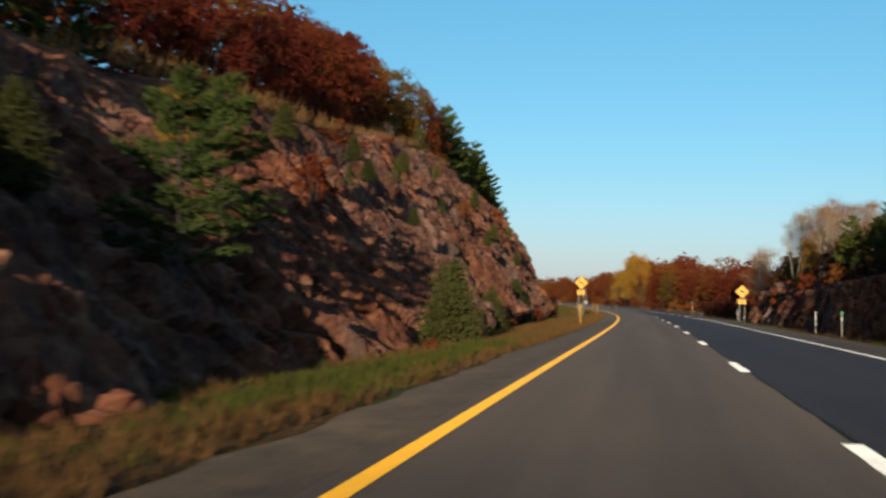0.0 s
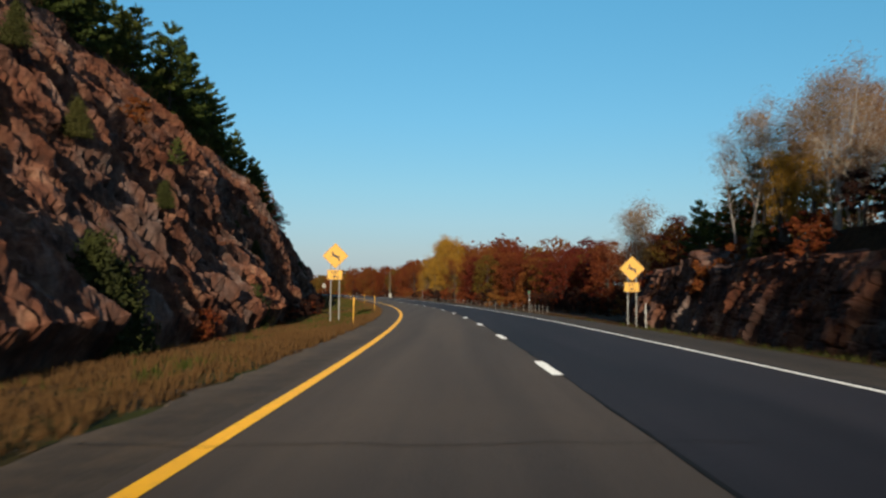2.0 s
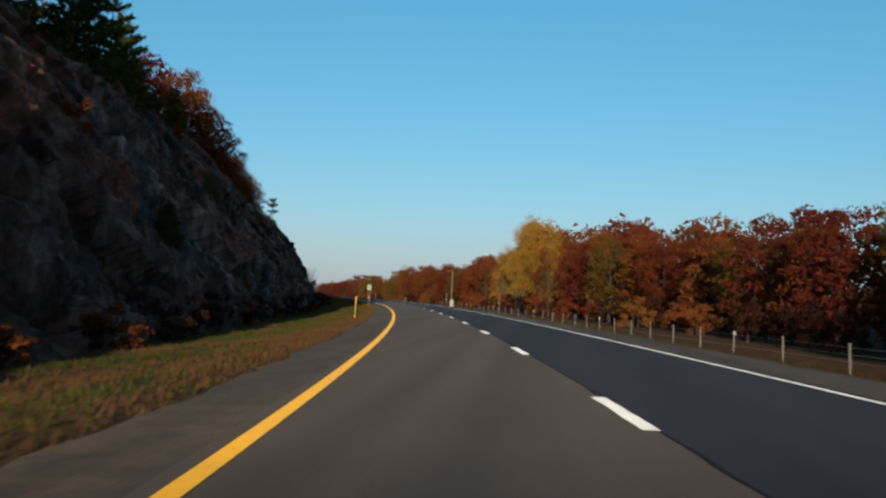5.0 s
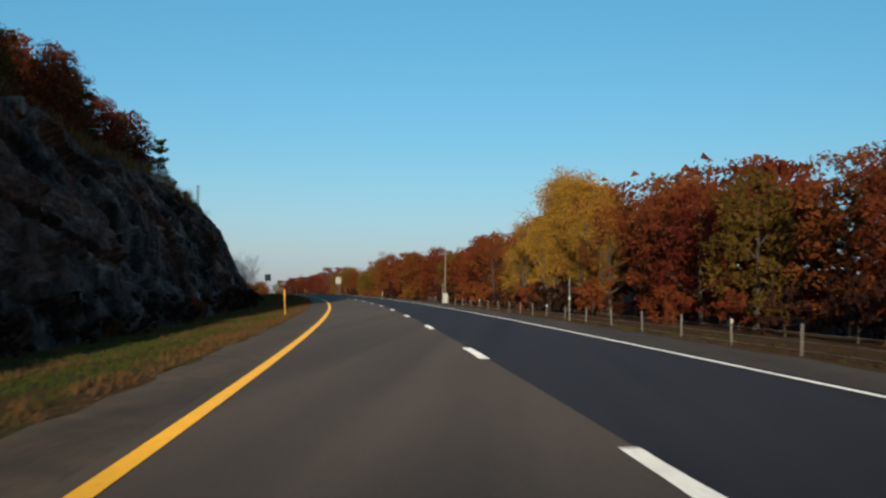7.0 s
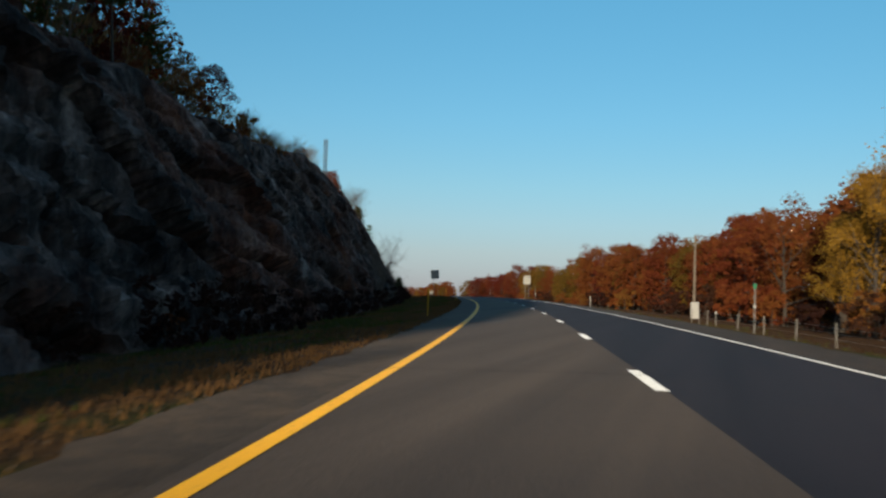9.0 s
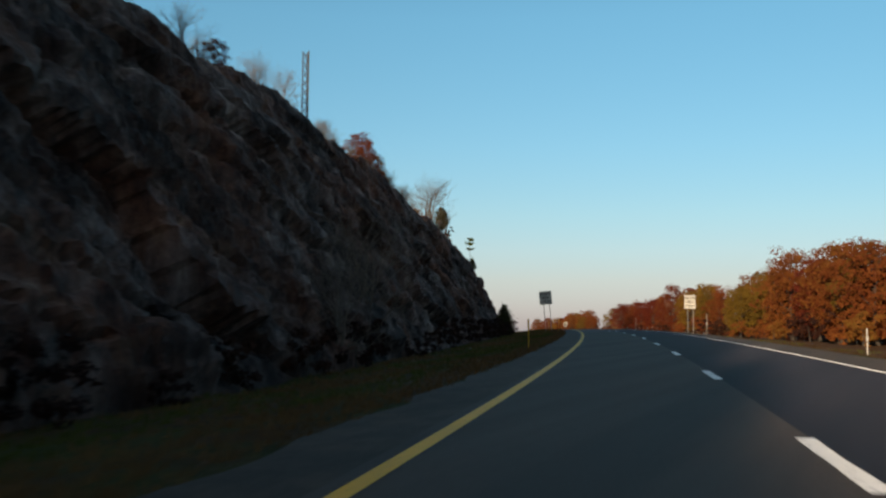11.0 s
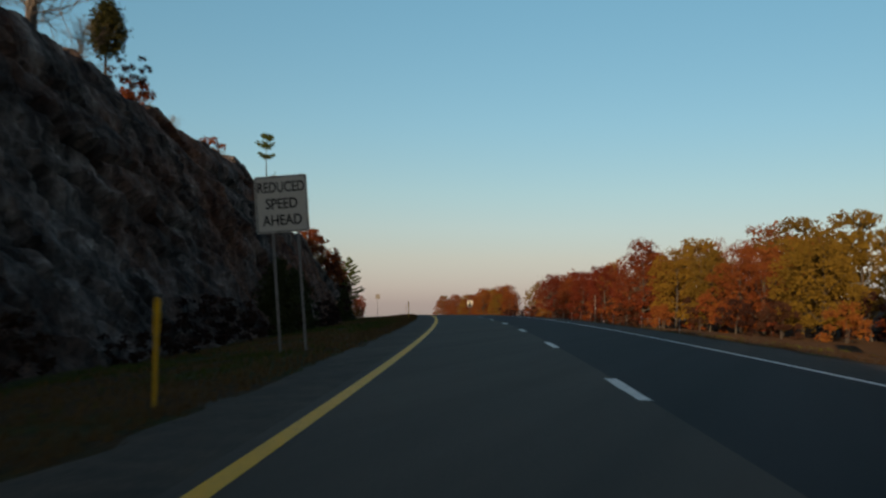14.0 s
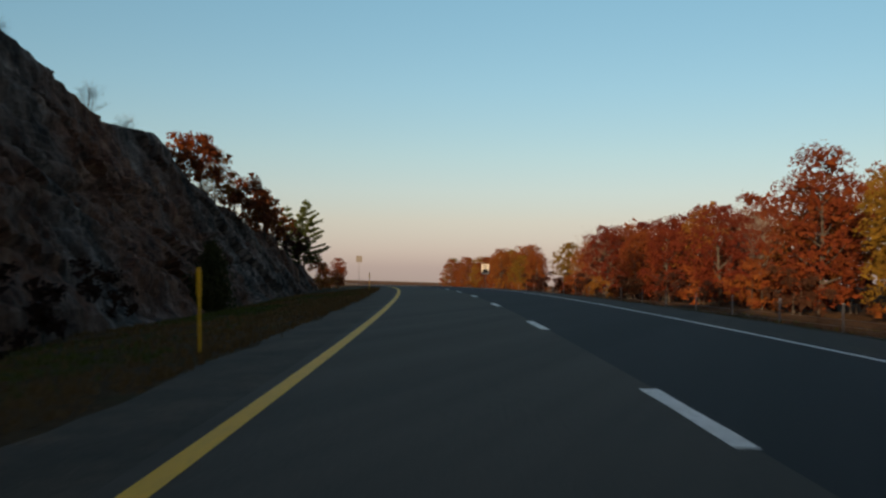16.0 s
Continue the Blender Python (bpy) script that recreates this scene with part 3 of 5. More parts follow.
# ---- rock cliffs ----
def rock_relief(s, v, seed):
    """How far the rock stands out. Steep beds run down the face and on along the road, split into splinters and blocks; s along the road, v up the face."""
    a = 0.82 * s + 0.57 * v + 0.7 * fbm(s * 0.10, v * 0.10, seed + 20, 3)
    b = 0.82 * v - 0.57 * s + 0.9 * fbm(s * 0.14, v * 0.14, seed + 30, 3)
    rough = np.interp(s, [0, 22, 30, 90, 104, 128, 150, 300, 340], [1.2, 1.2, 1.1, 1.1, 1.3, 1.3, 1.1, 0.8, 0.4])
    d = 0.55 * fbm(s * 0.05, v * 0.06, seed, 3) * rough + bulge(s)
    # each bed's long side looks back along the road, its far side drops off
    for width, amp, tall, k in ((5.2, 0.46, 2.2, 1), (2.1, 0.34, 3.2, 2), (0.85, 0.15, 3.4, 3)):
        w = (a + 0.35 * width * fbm(s * 0.5 / width, v * 0.5 / width, seed + 60 + k, 3)) / width
        n = np.floor(w)
        f = w - n
        h = hashed(n, np.floor(b / (width * tall) + hashed(n, n * 0, n * 0, seed + k)), n * 0, seed + 61 + k)
        d = d + rough * amp * (1.1 * (h - 0.5) + (0.25 + 0.8 * h) * np.where(f < 0.8, f / 0.8, (1 - f) / 0.2))
    # clefts left open between some beds
    w = (a + 1.2 * fbm(s * 0.2, v * 0.2, seed + 80, 3)) / 5.8
    d = d - 1.15 * rough * np.clip(1 - np.abs(w - np.floor(w) - 0.5) / 0.11, 0, 1) * np.clip(1.2 * fbm(s * 0.09, v * 0.16, seed + 82, 2) + 0.45, 0, 1)
    for size, tall, amp, tilt, k in ((2.4, 2.4, 0.20, 0.55, 1), (1.15, 2.3, 0.23, 0.6, 2), (0.58, 1.9, 0.18, 0.7, 3), (0.33, 1.5, 0.10, 0.7, 4)):
        h, tx, ty, ox, oy, gap = cells(a / size, b / (size * tall), seed + 40 + k)
        d = d + np.interp(s, [95, 106, 130, 170], [1.0, 1.75, 1.5, 0.95]) * (amp * (h - 0.5) + tilt * amp * ((0.7 * tx + 0.5) * ox + 0.8 * ty * oy) - amp * 0.4 * np.clip(1 - gap / 0.09, 0, 1))
    # ledges and great slabs where the rock turns grey
    grey = np.clip((s - 140) / 30, 0, 1)
    h, tx, ty, ox, oy, gap = cells(s / 5.5 + 0.05 * v, v / 4.2 + 0.08 * s, seed + 90)
    d = d + grey * np.interp(s, [300, 345], [1.0, 0.62]) * (1.5 * (h - 0.5) + 1.2 * (0.6 * tx * ox + (0.7 * ty - 0.25) * oy) - 0.35 * np.clip(1 - gap / 0.07, 0, 1))
    w = (v + 0.12 * s + 0.8 * fbm(s * 0.12, v * 0.12, seed + 95, 3)) / 3.1
    f = w - np.floor(w)
    d = d + grey * 0.42 * np.clip(fbm(s * 0.07, v * 0.2, seed + 97, 2) + 0.35, 0, 1) * np.where(f < 0.25, f / 0.25, (1 - f) / 0.75)
    return d - 0.45 + 0.05 * fbm(s * 2.1, v * 2.1, seed + 9, 3)


def column_relief(s, v, seed):
    """Upright columns and broken blocks; towards the end of the rock each bay steps out with a face that looks back along the road."""
    a = s + v * 0.16 + 0.5 * fbm(s * 0.2, v * 0.2, seed, 2)
    w = (a - 93.0) / 4.4
    k = np.floor(w)
    step = (0.3 + 0.7 * hashed(k, np.floor(v / 2.2), k * 0, seed)) * (1 - (w - k)) * np.clip((s - 88) / 5, 0, 1)
    d = 0.4 * fbm(s * 0.12, v * 0.12, seed + 1, 3) + step - 0.4
    # upright joints and level breaks between the columns
    for width, tall, amp, n in ((1.5, 1.9, 0.30, 1), (0.62, 1.2, 0.20, 2)):
        u = (a + 0.25 * fbm(s * 0.6, v * 0.3, seed + 50 + n, 2)) / width
        k = np.floor(u)
        row = v / tall + hashed(k, k * 0, k * 0, seed + 52 + n)
        h = hashed(k, np.floor(row), k * 0, seed + 53 + n)
        f, g = u - k, row - np.floor(row)
        d = d + amp * (h - 0.5) * 1.6 + amp * 0.5 * f - amp * 0.9 * np.clip(1 - np.minimum(f, 1 - f) / 0.07, 0, 1) - amp * 0.6 * np.clip(1 - np.minimum(g, 1 - g) / 0.06, 0, 1)
    for size, tall, amp, k in ((2.6, 1.6, 0.35, 1), (1.1, 2.2, 0.22, 2), (0.5, 1.8, 0.15, 3)):
        h, tx, ty, ox, oy, gap = cells(a / size, v / (size * tall), seed + 10 + k)
        d = d + amp * (h - 0.5) + 0.5 * amp * (tx * ox + ty * oy) - amp * 0.4 * np.clip(1 - gap / 0.10, 0, 1)
    return d + 0.05 * fbm(s * 2.3, v * 2.3, seed + 9, 3)


def cliff(name, s, top, foot, lean, side, seed, low, relief):
    """A rock cut: a sloping, blocky face and a rough edge that runs back on to the hill."""
    n = 96
    f = np.linspace(0, 1, n)
    S2, F2 = np.meshgrid(s, f, indexing="ij")
    T = np.maximum(top(S2) + 0.9 * fbm(S2 * 0.12, S2 * 0, seed + 5, 4), 0.25)
    rise = np.clip(F2 / 0.80, 0, 1)
    h = T * rise ** 0.95
    bulge = 0.9 * np.sin(rise * math.pi) * fbm(S2 * 0.05, rise * 1.3, seed + 3, 2)
    back = lean(S2) * h + np.clip(F2 - 0.80, 0, 1) / 0.20 * 7.0 + 0.035 * np.clip(rise - 0.7, 0, 1) * T
    h = h + np.clip(F2 - 0.80, 0, 1) / 0.20 * 1.1
    out = relief(S2, h * 1.2 + back * 0.4, seed) * np.clip(T / 6, 0.15, 1.0) * np.clip(F2 / 0.04, 0.25, 1) * np.clip((1.0 - F2) / 0.42, 0.12, 1)
    out = out + bulge * np.clip(T / 8, 0.1, 1)
    q = foot(S2) + side * (back - out * 0.86)
    z = low + h + out * 0.35 * (F2 > 0.02)
    P, F = sheet(S2, q, z, None, name)
    if side > 0:
        F = F[:, ::-1]
    return new(name, mesh_of(name, P, F, M_ROCK))


rock_cliff = cliff("rock_cliff", np.concatenate([np.arange(-60, 20, 0.45), np.arange(20, 180, 0.17), np.arange(180, 330, 0.24), np.arange(330, 480, 0.26), np.arange(480, 600, 0.45)]), crest, foot_left, lambda s: (foot_left(s) - FOOT) / np.maximum(crest(s), 1.0) + 0.56, -1, 1, -0.95, rock_relief)
tagged(rock_cliff, "steep blasted rock cliff of reddish and grey stone", "rock cliff", kind="structure")
rock_outcrop = cliff("rock_outcrop", np.concatenate([np.arange(-60, 60, 0.6), np.arange(60, 146, 0.16)]), lambda s: outcrop(s) - 0.4, foot_right, lambda s: 0.32 + 0 * s, 1, 7, -0.95, column_relief)
tagged(rock_outcrop, "low dark rock outcrop beside the road shoulder", "rock outcrop", kind="structure")


# ---- trees ----
rnd = random.Random(4)


def tubes(paths, n=5):
    """One mesh of tapered tubes from lists of (place, radius)."""
    V, F = [], []
    full = n
    for path in paths:
        base = len(V)
        thin = path[0][1] < 0.11 and len(path) > 3
        n = 3 if thin else full
        if thin:
            path = [path[0], path[len(path) // 2], path[-1]] if path[0][1] > 0.03 else [path[0], path[-1]]
        for i, (p, r) in enumerate(path):
            a = path[min(i + 1, len(path) - 1)][0] - path[max(i - 1, 0)][0]
            if a.length < 1e-6:
                a = Vector((0, 0, 1))
            a.normalize()
            u = a.orthogonal().normalized()
            w = a.cross(u)
            for k in range(n):
                c = 2 * math.pi * k / n
                V.append(p + (u * math.cos(c) + w * math.sin(c)) * r)
        for i in range(len(path) - 1):
            for k in range(n):
                k2 = (k + 1) % n
                F.append((base + i * n + k, base + i * n + k2, base + (i + 1) * n + k2, base + (i + 1) * n + k))
    return V, F


def leaf_cards(places, size, gen, flat=0.0, long=1.0):
    """Small pointed leaves or sprays, one at each place, turned at random."""
    n = len(places)
    C = np.asarray(places, float)
    d1 = gen.normal(size=(n, 3))
    d1[:, 2] *= 1 - flat
    d1 /= np.linalg.norm(d1, axis=1)[:, None] + 1e-9
    d2 = gen.normal(size=(n, 3))
    d2[:, 2] *= 1 - flat
    d2 = d2 - (d2 * d1).sum(1)[:, None] * d1
    d2 /= np.linalg.norm(d2, axis=1)[:, None] + 1e-9
    sz = size * gen.uniform(0.6, 1.3, n)[:, None]
    a, b = d1 * sz * long, d2 * sz * 0.62
    V = np.stack([C - a, C + a * gen.uniform(0.2, 1.0, n)[:, None] + b, C + a * gen.uniform(0.2, 1.0, n)[:, None] - b], 1).reshape(-1, 3)
    F = np.arange(3 * n).reshape(n, 3)
    return V, F


def bough(start, way, length, r, gen, paths, tips, level, spread):
    """A limb with side limbs; its ends are kept for the leaves."""
    p, d = start.copy(), way.normalized()
    steps = 4
    path = [(p.copy(), r)]
    for i in range(steps):
        d = (d + Vector(gen.normal(size=3)) * 0.16 + Vector((0, 0, 0.07))).normalized()
        p = p + d * length / steps
        path.append((p.copy(), r * (1 - 0.75 * (i + 1) / steps)))
        if level > 0 and i >= 1:
            for _ in range(2 if level > 1 else 1):
                side = (d + Vector(gen.normal(size=3)) * spread).normalized()
                bough(p, side, length * gen.uniform(0.42, 0.68), r * 0.5, gen, paths, tips, level - 1, spread)
        elif level == 0 and i >= 1:
            tips.append(p.copy())
    paths.append(path)
    tips.append(p.copy())


def broadleaf(name, label, seed, height, wide, per_tip, size, mat, bark=None, bare=0.28, limbs=9, category="tree", cluster=0.75, stems=1, puffs=0, rise=0.0, dome=None, slim=1.0):
    gen = np.random.default_rng(seed)
    paths, tips = [], []
    for st in range(stems):
        off = Vector((gen.normal() * (0.35 + rise), gen.normal() * (0.35 + rise), 0)) if stems > 1 else Vector((0, 0, 0))
        r0 = (height * 0.017 + 0.03) * slim
        p, path = off, []
        tilt = Vector((gen.normal() * 0.08, gen.normal() * 0.08, 1)) if stems > 1 else Vector((gen.normal() * 0.03, gen.normal() * 0.03, 1))
        top = height * 0.80
        for i in range(9):
            f = i / 8
            path.append((off + tilt * (top * f) + Vector((math.sin(f * 5 + seed), math.cos(f * 4 + seed), 0)) * 0.15 * f + Vector((0, 0, -0.25 if i == 0 else 0)), r0 * (1 - 0.85 * f) * (1.35 if i == 0 else 1)))
        paths.append(path)
        for k in range(limbs):
            f = bare + (1 - bare) * (k + gen.uniform(0, 0.8)) / limbs
            at = off + tilt * (top * f)
            ang = k * 2.4 + gen.uniform(-0.4, 0.4)
            up = 0.25 + rise + 0.9 * f + gen.uniform(-0.15, 0.2)
            way = Vector((math.cos(ang), math.sin(ang), up))
            length = wide * (0.62 + 0.45 * math.sin(min(1, (f - bare) / (1 - bare) + 0.15) * math.pi)) * gen.uniform(0.75, 1.2)
            if dome:
                length *= 0.72
            length = min(length, (height - at.z) / max(0.35, way.normalized().z) * 1.0 + 0.6)
            bough(at, way, length, r0 * 0.42 * (1.1 - 0.6 * f), gen, paths, tips, 2 if per_tip < 9 else 1, 0.62)
    tree = thing(name, Matrix(), label, category)
    V, F = tubes([p for p in paths if p[0][1] > (0.045 if puffs else 0.0)], 4)
    child("trunk", mesh_of("trunk", [tuple(v) for v in V], F, bark or M_BARK, True), tree)
    if per_tip > 0:
        T = np.array([tuple(t) for t in tips])
        T = T[gen.uniform(size=len(T)) < 0.93]
        if dome:
            # a closed, lumpy crown: billows laid over an uneven dome
            low, mid = dome
            k = np.arange(puffs)
            zz = 1 - 1.86 * (k + 0.5) / puffs
            ang = k * 2.39996 + gen.uniform(-0.35, 0.35, puffs)
            rr = np.sqrt(1 - zz ** 2)
            lump = 0.80 + 0.20 * np.sin(ang * 2 + zz * 3 + seed) + gen.uniform(-0.16, 0.10, puffs)
            rz = np.where(zz > 0, height * (1 - mid), height * (mid - low) * 1.25)
            T = np.stack([rr * np.cos(ang) * wide * lump, rr * np.sin(ang) * wide * lump, height * mid + zz * rz * (0.9 + 0.12 * np.sin(ang * 3)) - cluster * 0.35], 1)
        if puffs:
            # billows of leaves round well-spread limb ends, thick at their outer side
            pick = [int(gen.integers(len(T)))]
            while len(pick) < min(puffs, len(T)):
                far = np.min(np.linalg.norm(T[:, None] - T[pick][None], axis=2), axis=1)
                pick.append(int(np.argmax(far * gen.uniform(0.6, 1.0, len(T)))))
            C = []
            for t in T[pick]:
                n = int(per_tip * gen.uniform(0.7, 1.25))
                d = gen.normal(size=(n, 3))
                d /= np.linalg.norm(d, axis=1)[:, None]
                d[:, 2] = np.where(d[:, 2] < -0.35, -d[:, 2], d[:, 2])
                rad = cluster * gen.uniform(0.75, 1.25) * gen.uniform(0.45, 1.0, n) ** 0.55 * (1 + 0.22 * np.sin(d[:, 0] * 5 + t[0]) * np.cos(d[:, 1] * 4 + t[2]))
                C.append(t + d * rad[:, None] * np.array([1, 1, 0.78]))
            # a few larger sprays fill each billow's inside
            n = 9
            inner = np.concatenate([t + gen.normal(size=(n, 3)) * cluster * 0.30 for t in T[pick]] + ([T[pick] * np.array([0.5, 0.5, 0.6]) + np.array([0, 0, 0.4 * height * dome[1]])] * 3 if dome else []))
            C = np.concatenate(C)
        else:
            C = np.repeat(T, per_tip, 0) + gen.normal(size=(len(T) * per_tip, 3)) * np.array([cluster, cluster, cluster * 0.62]) * 0.62
        V, F = leaf_cards(C, size, gen)
        if puffs:
            V2, F2 = leaf_cards(inner, size * 2.6, gen)
            V, F = np.concatenate([V, V2]), np.concatenate([F, F2 + len(V)])
        child("crown", mesh_of("crown", V, F, mat), tree)
    return tree


def pine(name, label, seed, height, wide, mat, dense=1.0, bare=0.10, category="tree", spacing=0.085, fan=5):
    """A white pine: open tiers of near-level boughs with side twigs, each ending in tufts of long needles."""
    gen = np.random.default_rng(seed)
    r0 = height * 0.012 + 0.03
    paths = [[(Vector((0.12 * math.sin(f * 6 + seed), 0.12 * math.cos(f * 5), height * f - (0.3 if f == 0 else 0))), r0 * (1.05 - f)) for f in np.linspace(0, 1, 10)]]
    tufts, ways = [], []
    z = height * bare
    while z < height * 0.97:
        f = z / height
        reach = wide * (1 - f) ** 0.72 * gen.uniform(0.78, 1.15) + 0.25
        count = 5 if f < 0.85 else 4
        a0 = gen.uniform(0, 6)
        for k in range(count):
            if gen.uniform() > 0.88:
                continue
            a = a0 + k * 2 * math.pi / count + gen.uniform(-0.35, 0.35)
            r = reach * gen.uniform(0.6, 1.15)
            up = gen.uniform(-0.04, 0.22) + 0.5 * f
            zb = z + gen.uniform(-0.15, 0.15)
            at = lambda g: np.array([math.cos(a) * r * g, math.sin(a) * r * g, zb + up * r * g + 0.10 * r * g * g])
            paths.append([(Vector(at(g)), r0 * 0.30 * (1.1 - f) * (1.05 - g) + 0.006) for g in (0, 0.5, 1)])
            n = max(4, int(r * 4.6 * dense))
            for g in np.linspace(0.30, 1.0, n):
                for side in (-1, 1):
                    out = side * r * 0.30 * (1.15 - g) * gen.uniform(0.2, 1.2)
                    tufts.append(at(g) + np.array([-math.sin(a) * out, math.cos(a) * out, gen.normal() * 0.06]))
                    ways.append((math.cos(a + side * 0.7), math.sin(a + side * 0.7), 0.35 + 0.5 * f))
        z += height * spacing * gen.uniform(0.8, 1.25)
    tufts.append(np.array([0, 0, height]))
    ways.append((0, 0, 1))
    tree = thing(name, Matrix(), label, category)
    V, F = tubes(paths, 5)
    child("trunk", mesh_of("trunk", [tuple(v) for v in V], F, M_BARK, True), tree)
    T, W = np.repeat(np.array(tufts), fan, 0), np.repeat(np.array(ways), fan, 0)
    m = len(T)
    d = W * 0.9 + gen.normal(size=(m, 3)) * np.array([0.6, 0.6, 0.42])
    d /= np.linalg.norm(d, axis=1)[:, None]
    T = T + gen.normal(size=(m, 3)) * np.array([0.11, 0.11, 0.05])
    length = (0.20 + 0.012 * height) * gen.uniform(0.7, 1.35, m)
    side = np.cross(d, gen.normal(size=(m, 3)))
    side /= np.linalg.norm(side, axis=1)[:, None]
    side *= (length * (0.17 if fan > 7 else 0.30))[:, None]
    V = np.stack([T - side - d * length[:, None] * 0.25, T + side - d * length[:, None] * 0.1, T + d * length[:, None]], 1).reshape(-1, 3)
    child("crown", mesh_of("crown", V, np.arange(3 * m).reshape(m, 3), mat), tree)
    return tree


def round_cedar(name, label, seed, height, wide, mat, category="tree"):
    """A cedar with a rounded, lobed head on a short bare stem."""
    gen = np.random.default_rng(seed)
    tree = thing(name, Matrix(), label, category)
    paths = [[(Vector((0, 0, -0.3)), 0.09), (Vector((0.05, 0, height * 0.5)), 0.05), (Vector((0, 0.04, height * 0.9)), 0.02)]]
    C = []
    for k in range(22):
        f = (k + 0.5) / 22
        a = k * 2.4
        r = wide * math.sin(math.pi * (0.16 + 0.80 * f)) ** 0.8 * gen.uniform(0.45, 0.8)
        c = np.array([math.cos(a) * r, math.sin(a) * r, height * (0.27 + 0.66 * f)])
        paths.append([(Vector((0, 0, c[2] * 0.9)), 0.02), (Vector(c), 0.008)])
        C.append(c + gen.normal(size=(150, 3)) * np.array([0.19, 0.19, 0.22]) * wide)
    V, F = tubes(paths, 5)
    child("trunk", mesh_of("trunk", [tuple(v) for v in V], F, M_BARK, True), tree)
    V, F = leaf_cards(np.concatenate(C), 0.10, gen, -0.5, 1.3)
    child("crown", mesh_of("crown", V, F, mat), tree)
    return tree


def cone_shrub(name, label, seed, height, wide, mat, count=1500, category="shrub"):
    """A dense cedar: an uneven cone of upright sprays."""
    gen = np.random.default_rng(seed)
    C = []
    for k in range(46):
        f = ((k + gen.uniform()) / 46) ** 1.15
        a = k * 2.4 + gen.uniform(-0.5, 0.5)
        r = wide * (1 - f) ** 0.7 * gen.uniform(0.35, 1.0) * min(1.0, 0.6 + f * 4)
        spread = wide * (0.26 - 0.14 * f) * gen.uniform(0.7, 1.3)
        C.append(np.array([math.cos(a) * r, math.sin(a) * r, f * height * 0.97]) + gen.normal(size=(count // 46, 3)) * np.array([spread, spread, spread * 1.5]))
    C = np.concatenate(C)
    C[:, 2] = np.abs(C[:, 2])
    tree = thing(name, Matrix(), label, category)
    V, F = tubes([[(Vector((0, 0, -0.2)), 0.07), (Vector((0, 0, height * 0.9)), 0.015)]], 6)
    child("trunk", mesh_of("trunk", [tuple(v) for v in V], F, M_BARK, True), tree)
    V, F = leaf_cards(C, 0.075 + 0.006 * height, gen, -0.6, 1.6)
    child("crown", mesh_of("crown", V, F, mat), tree)
    return tree


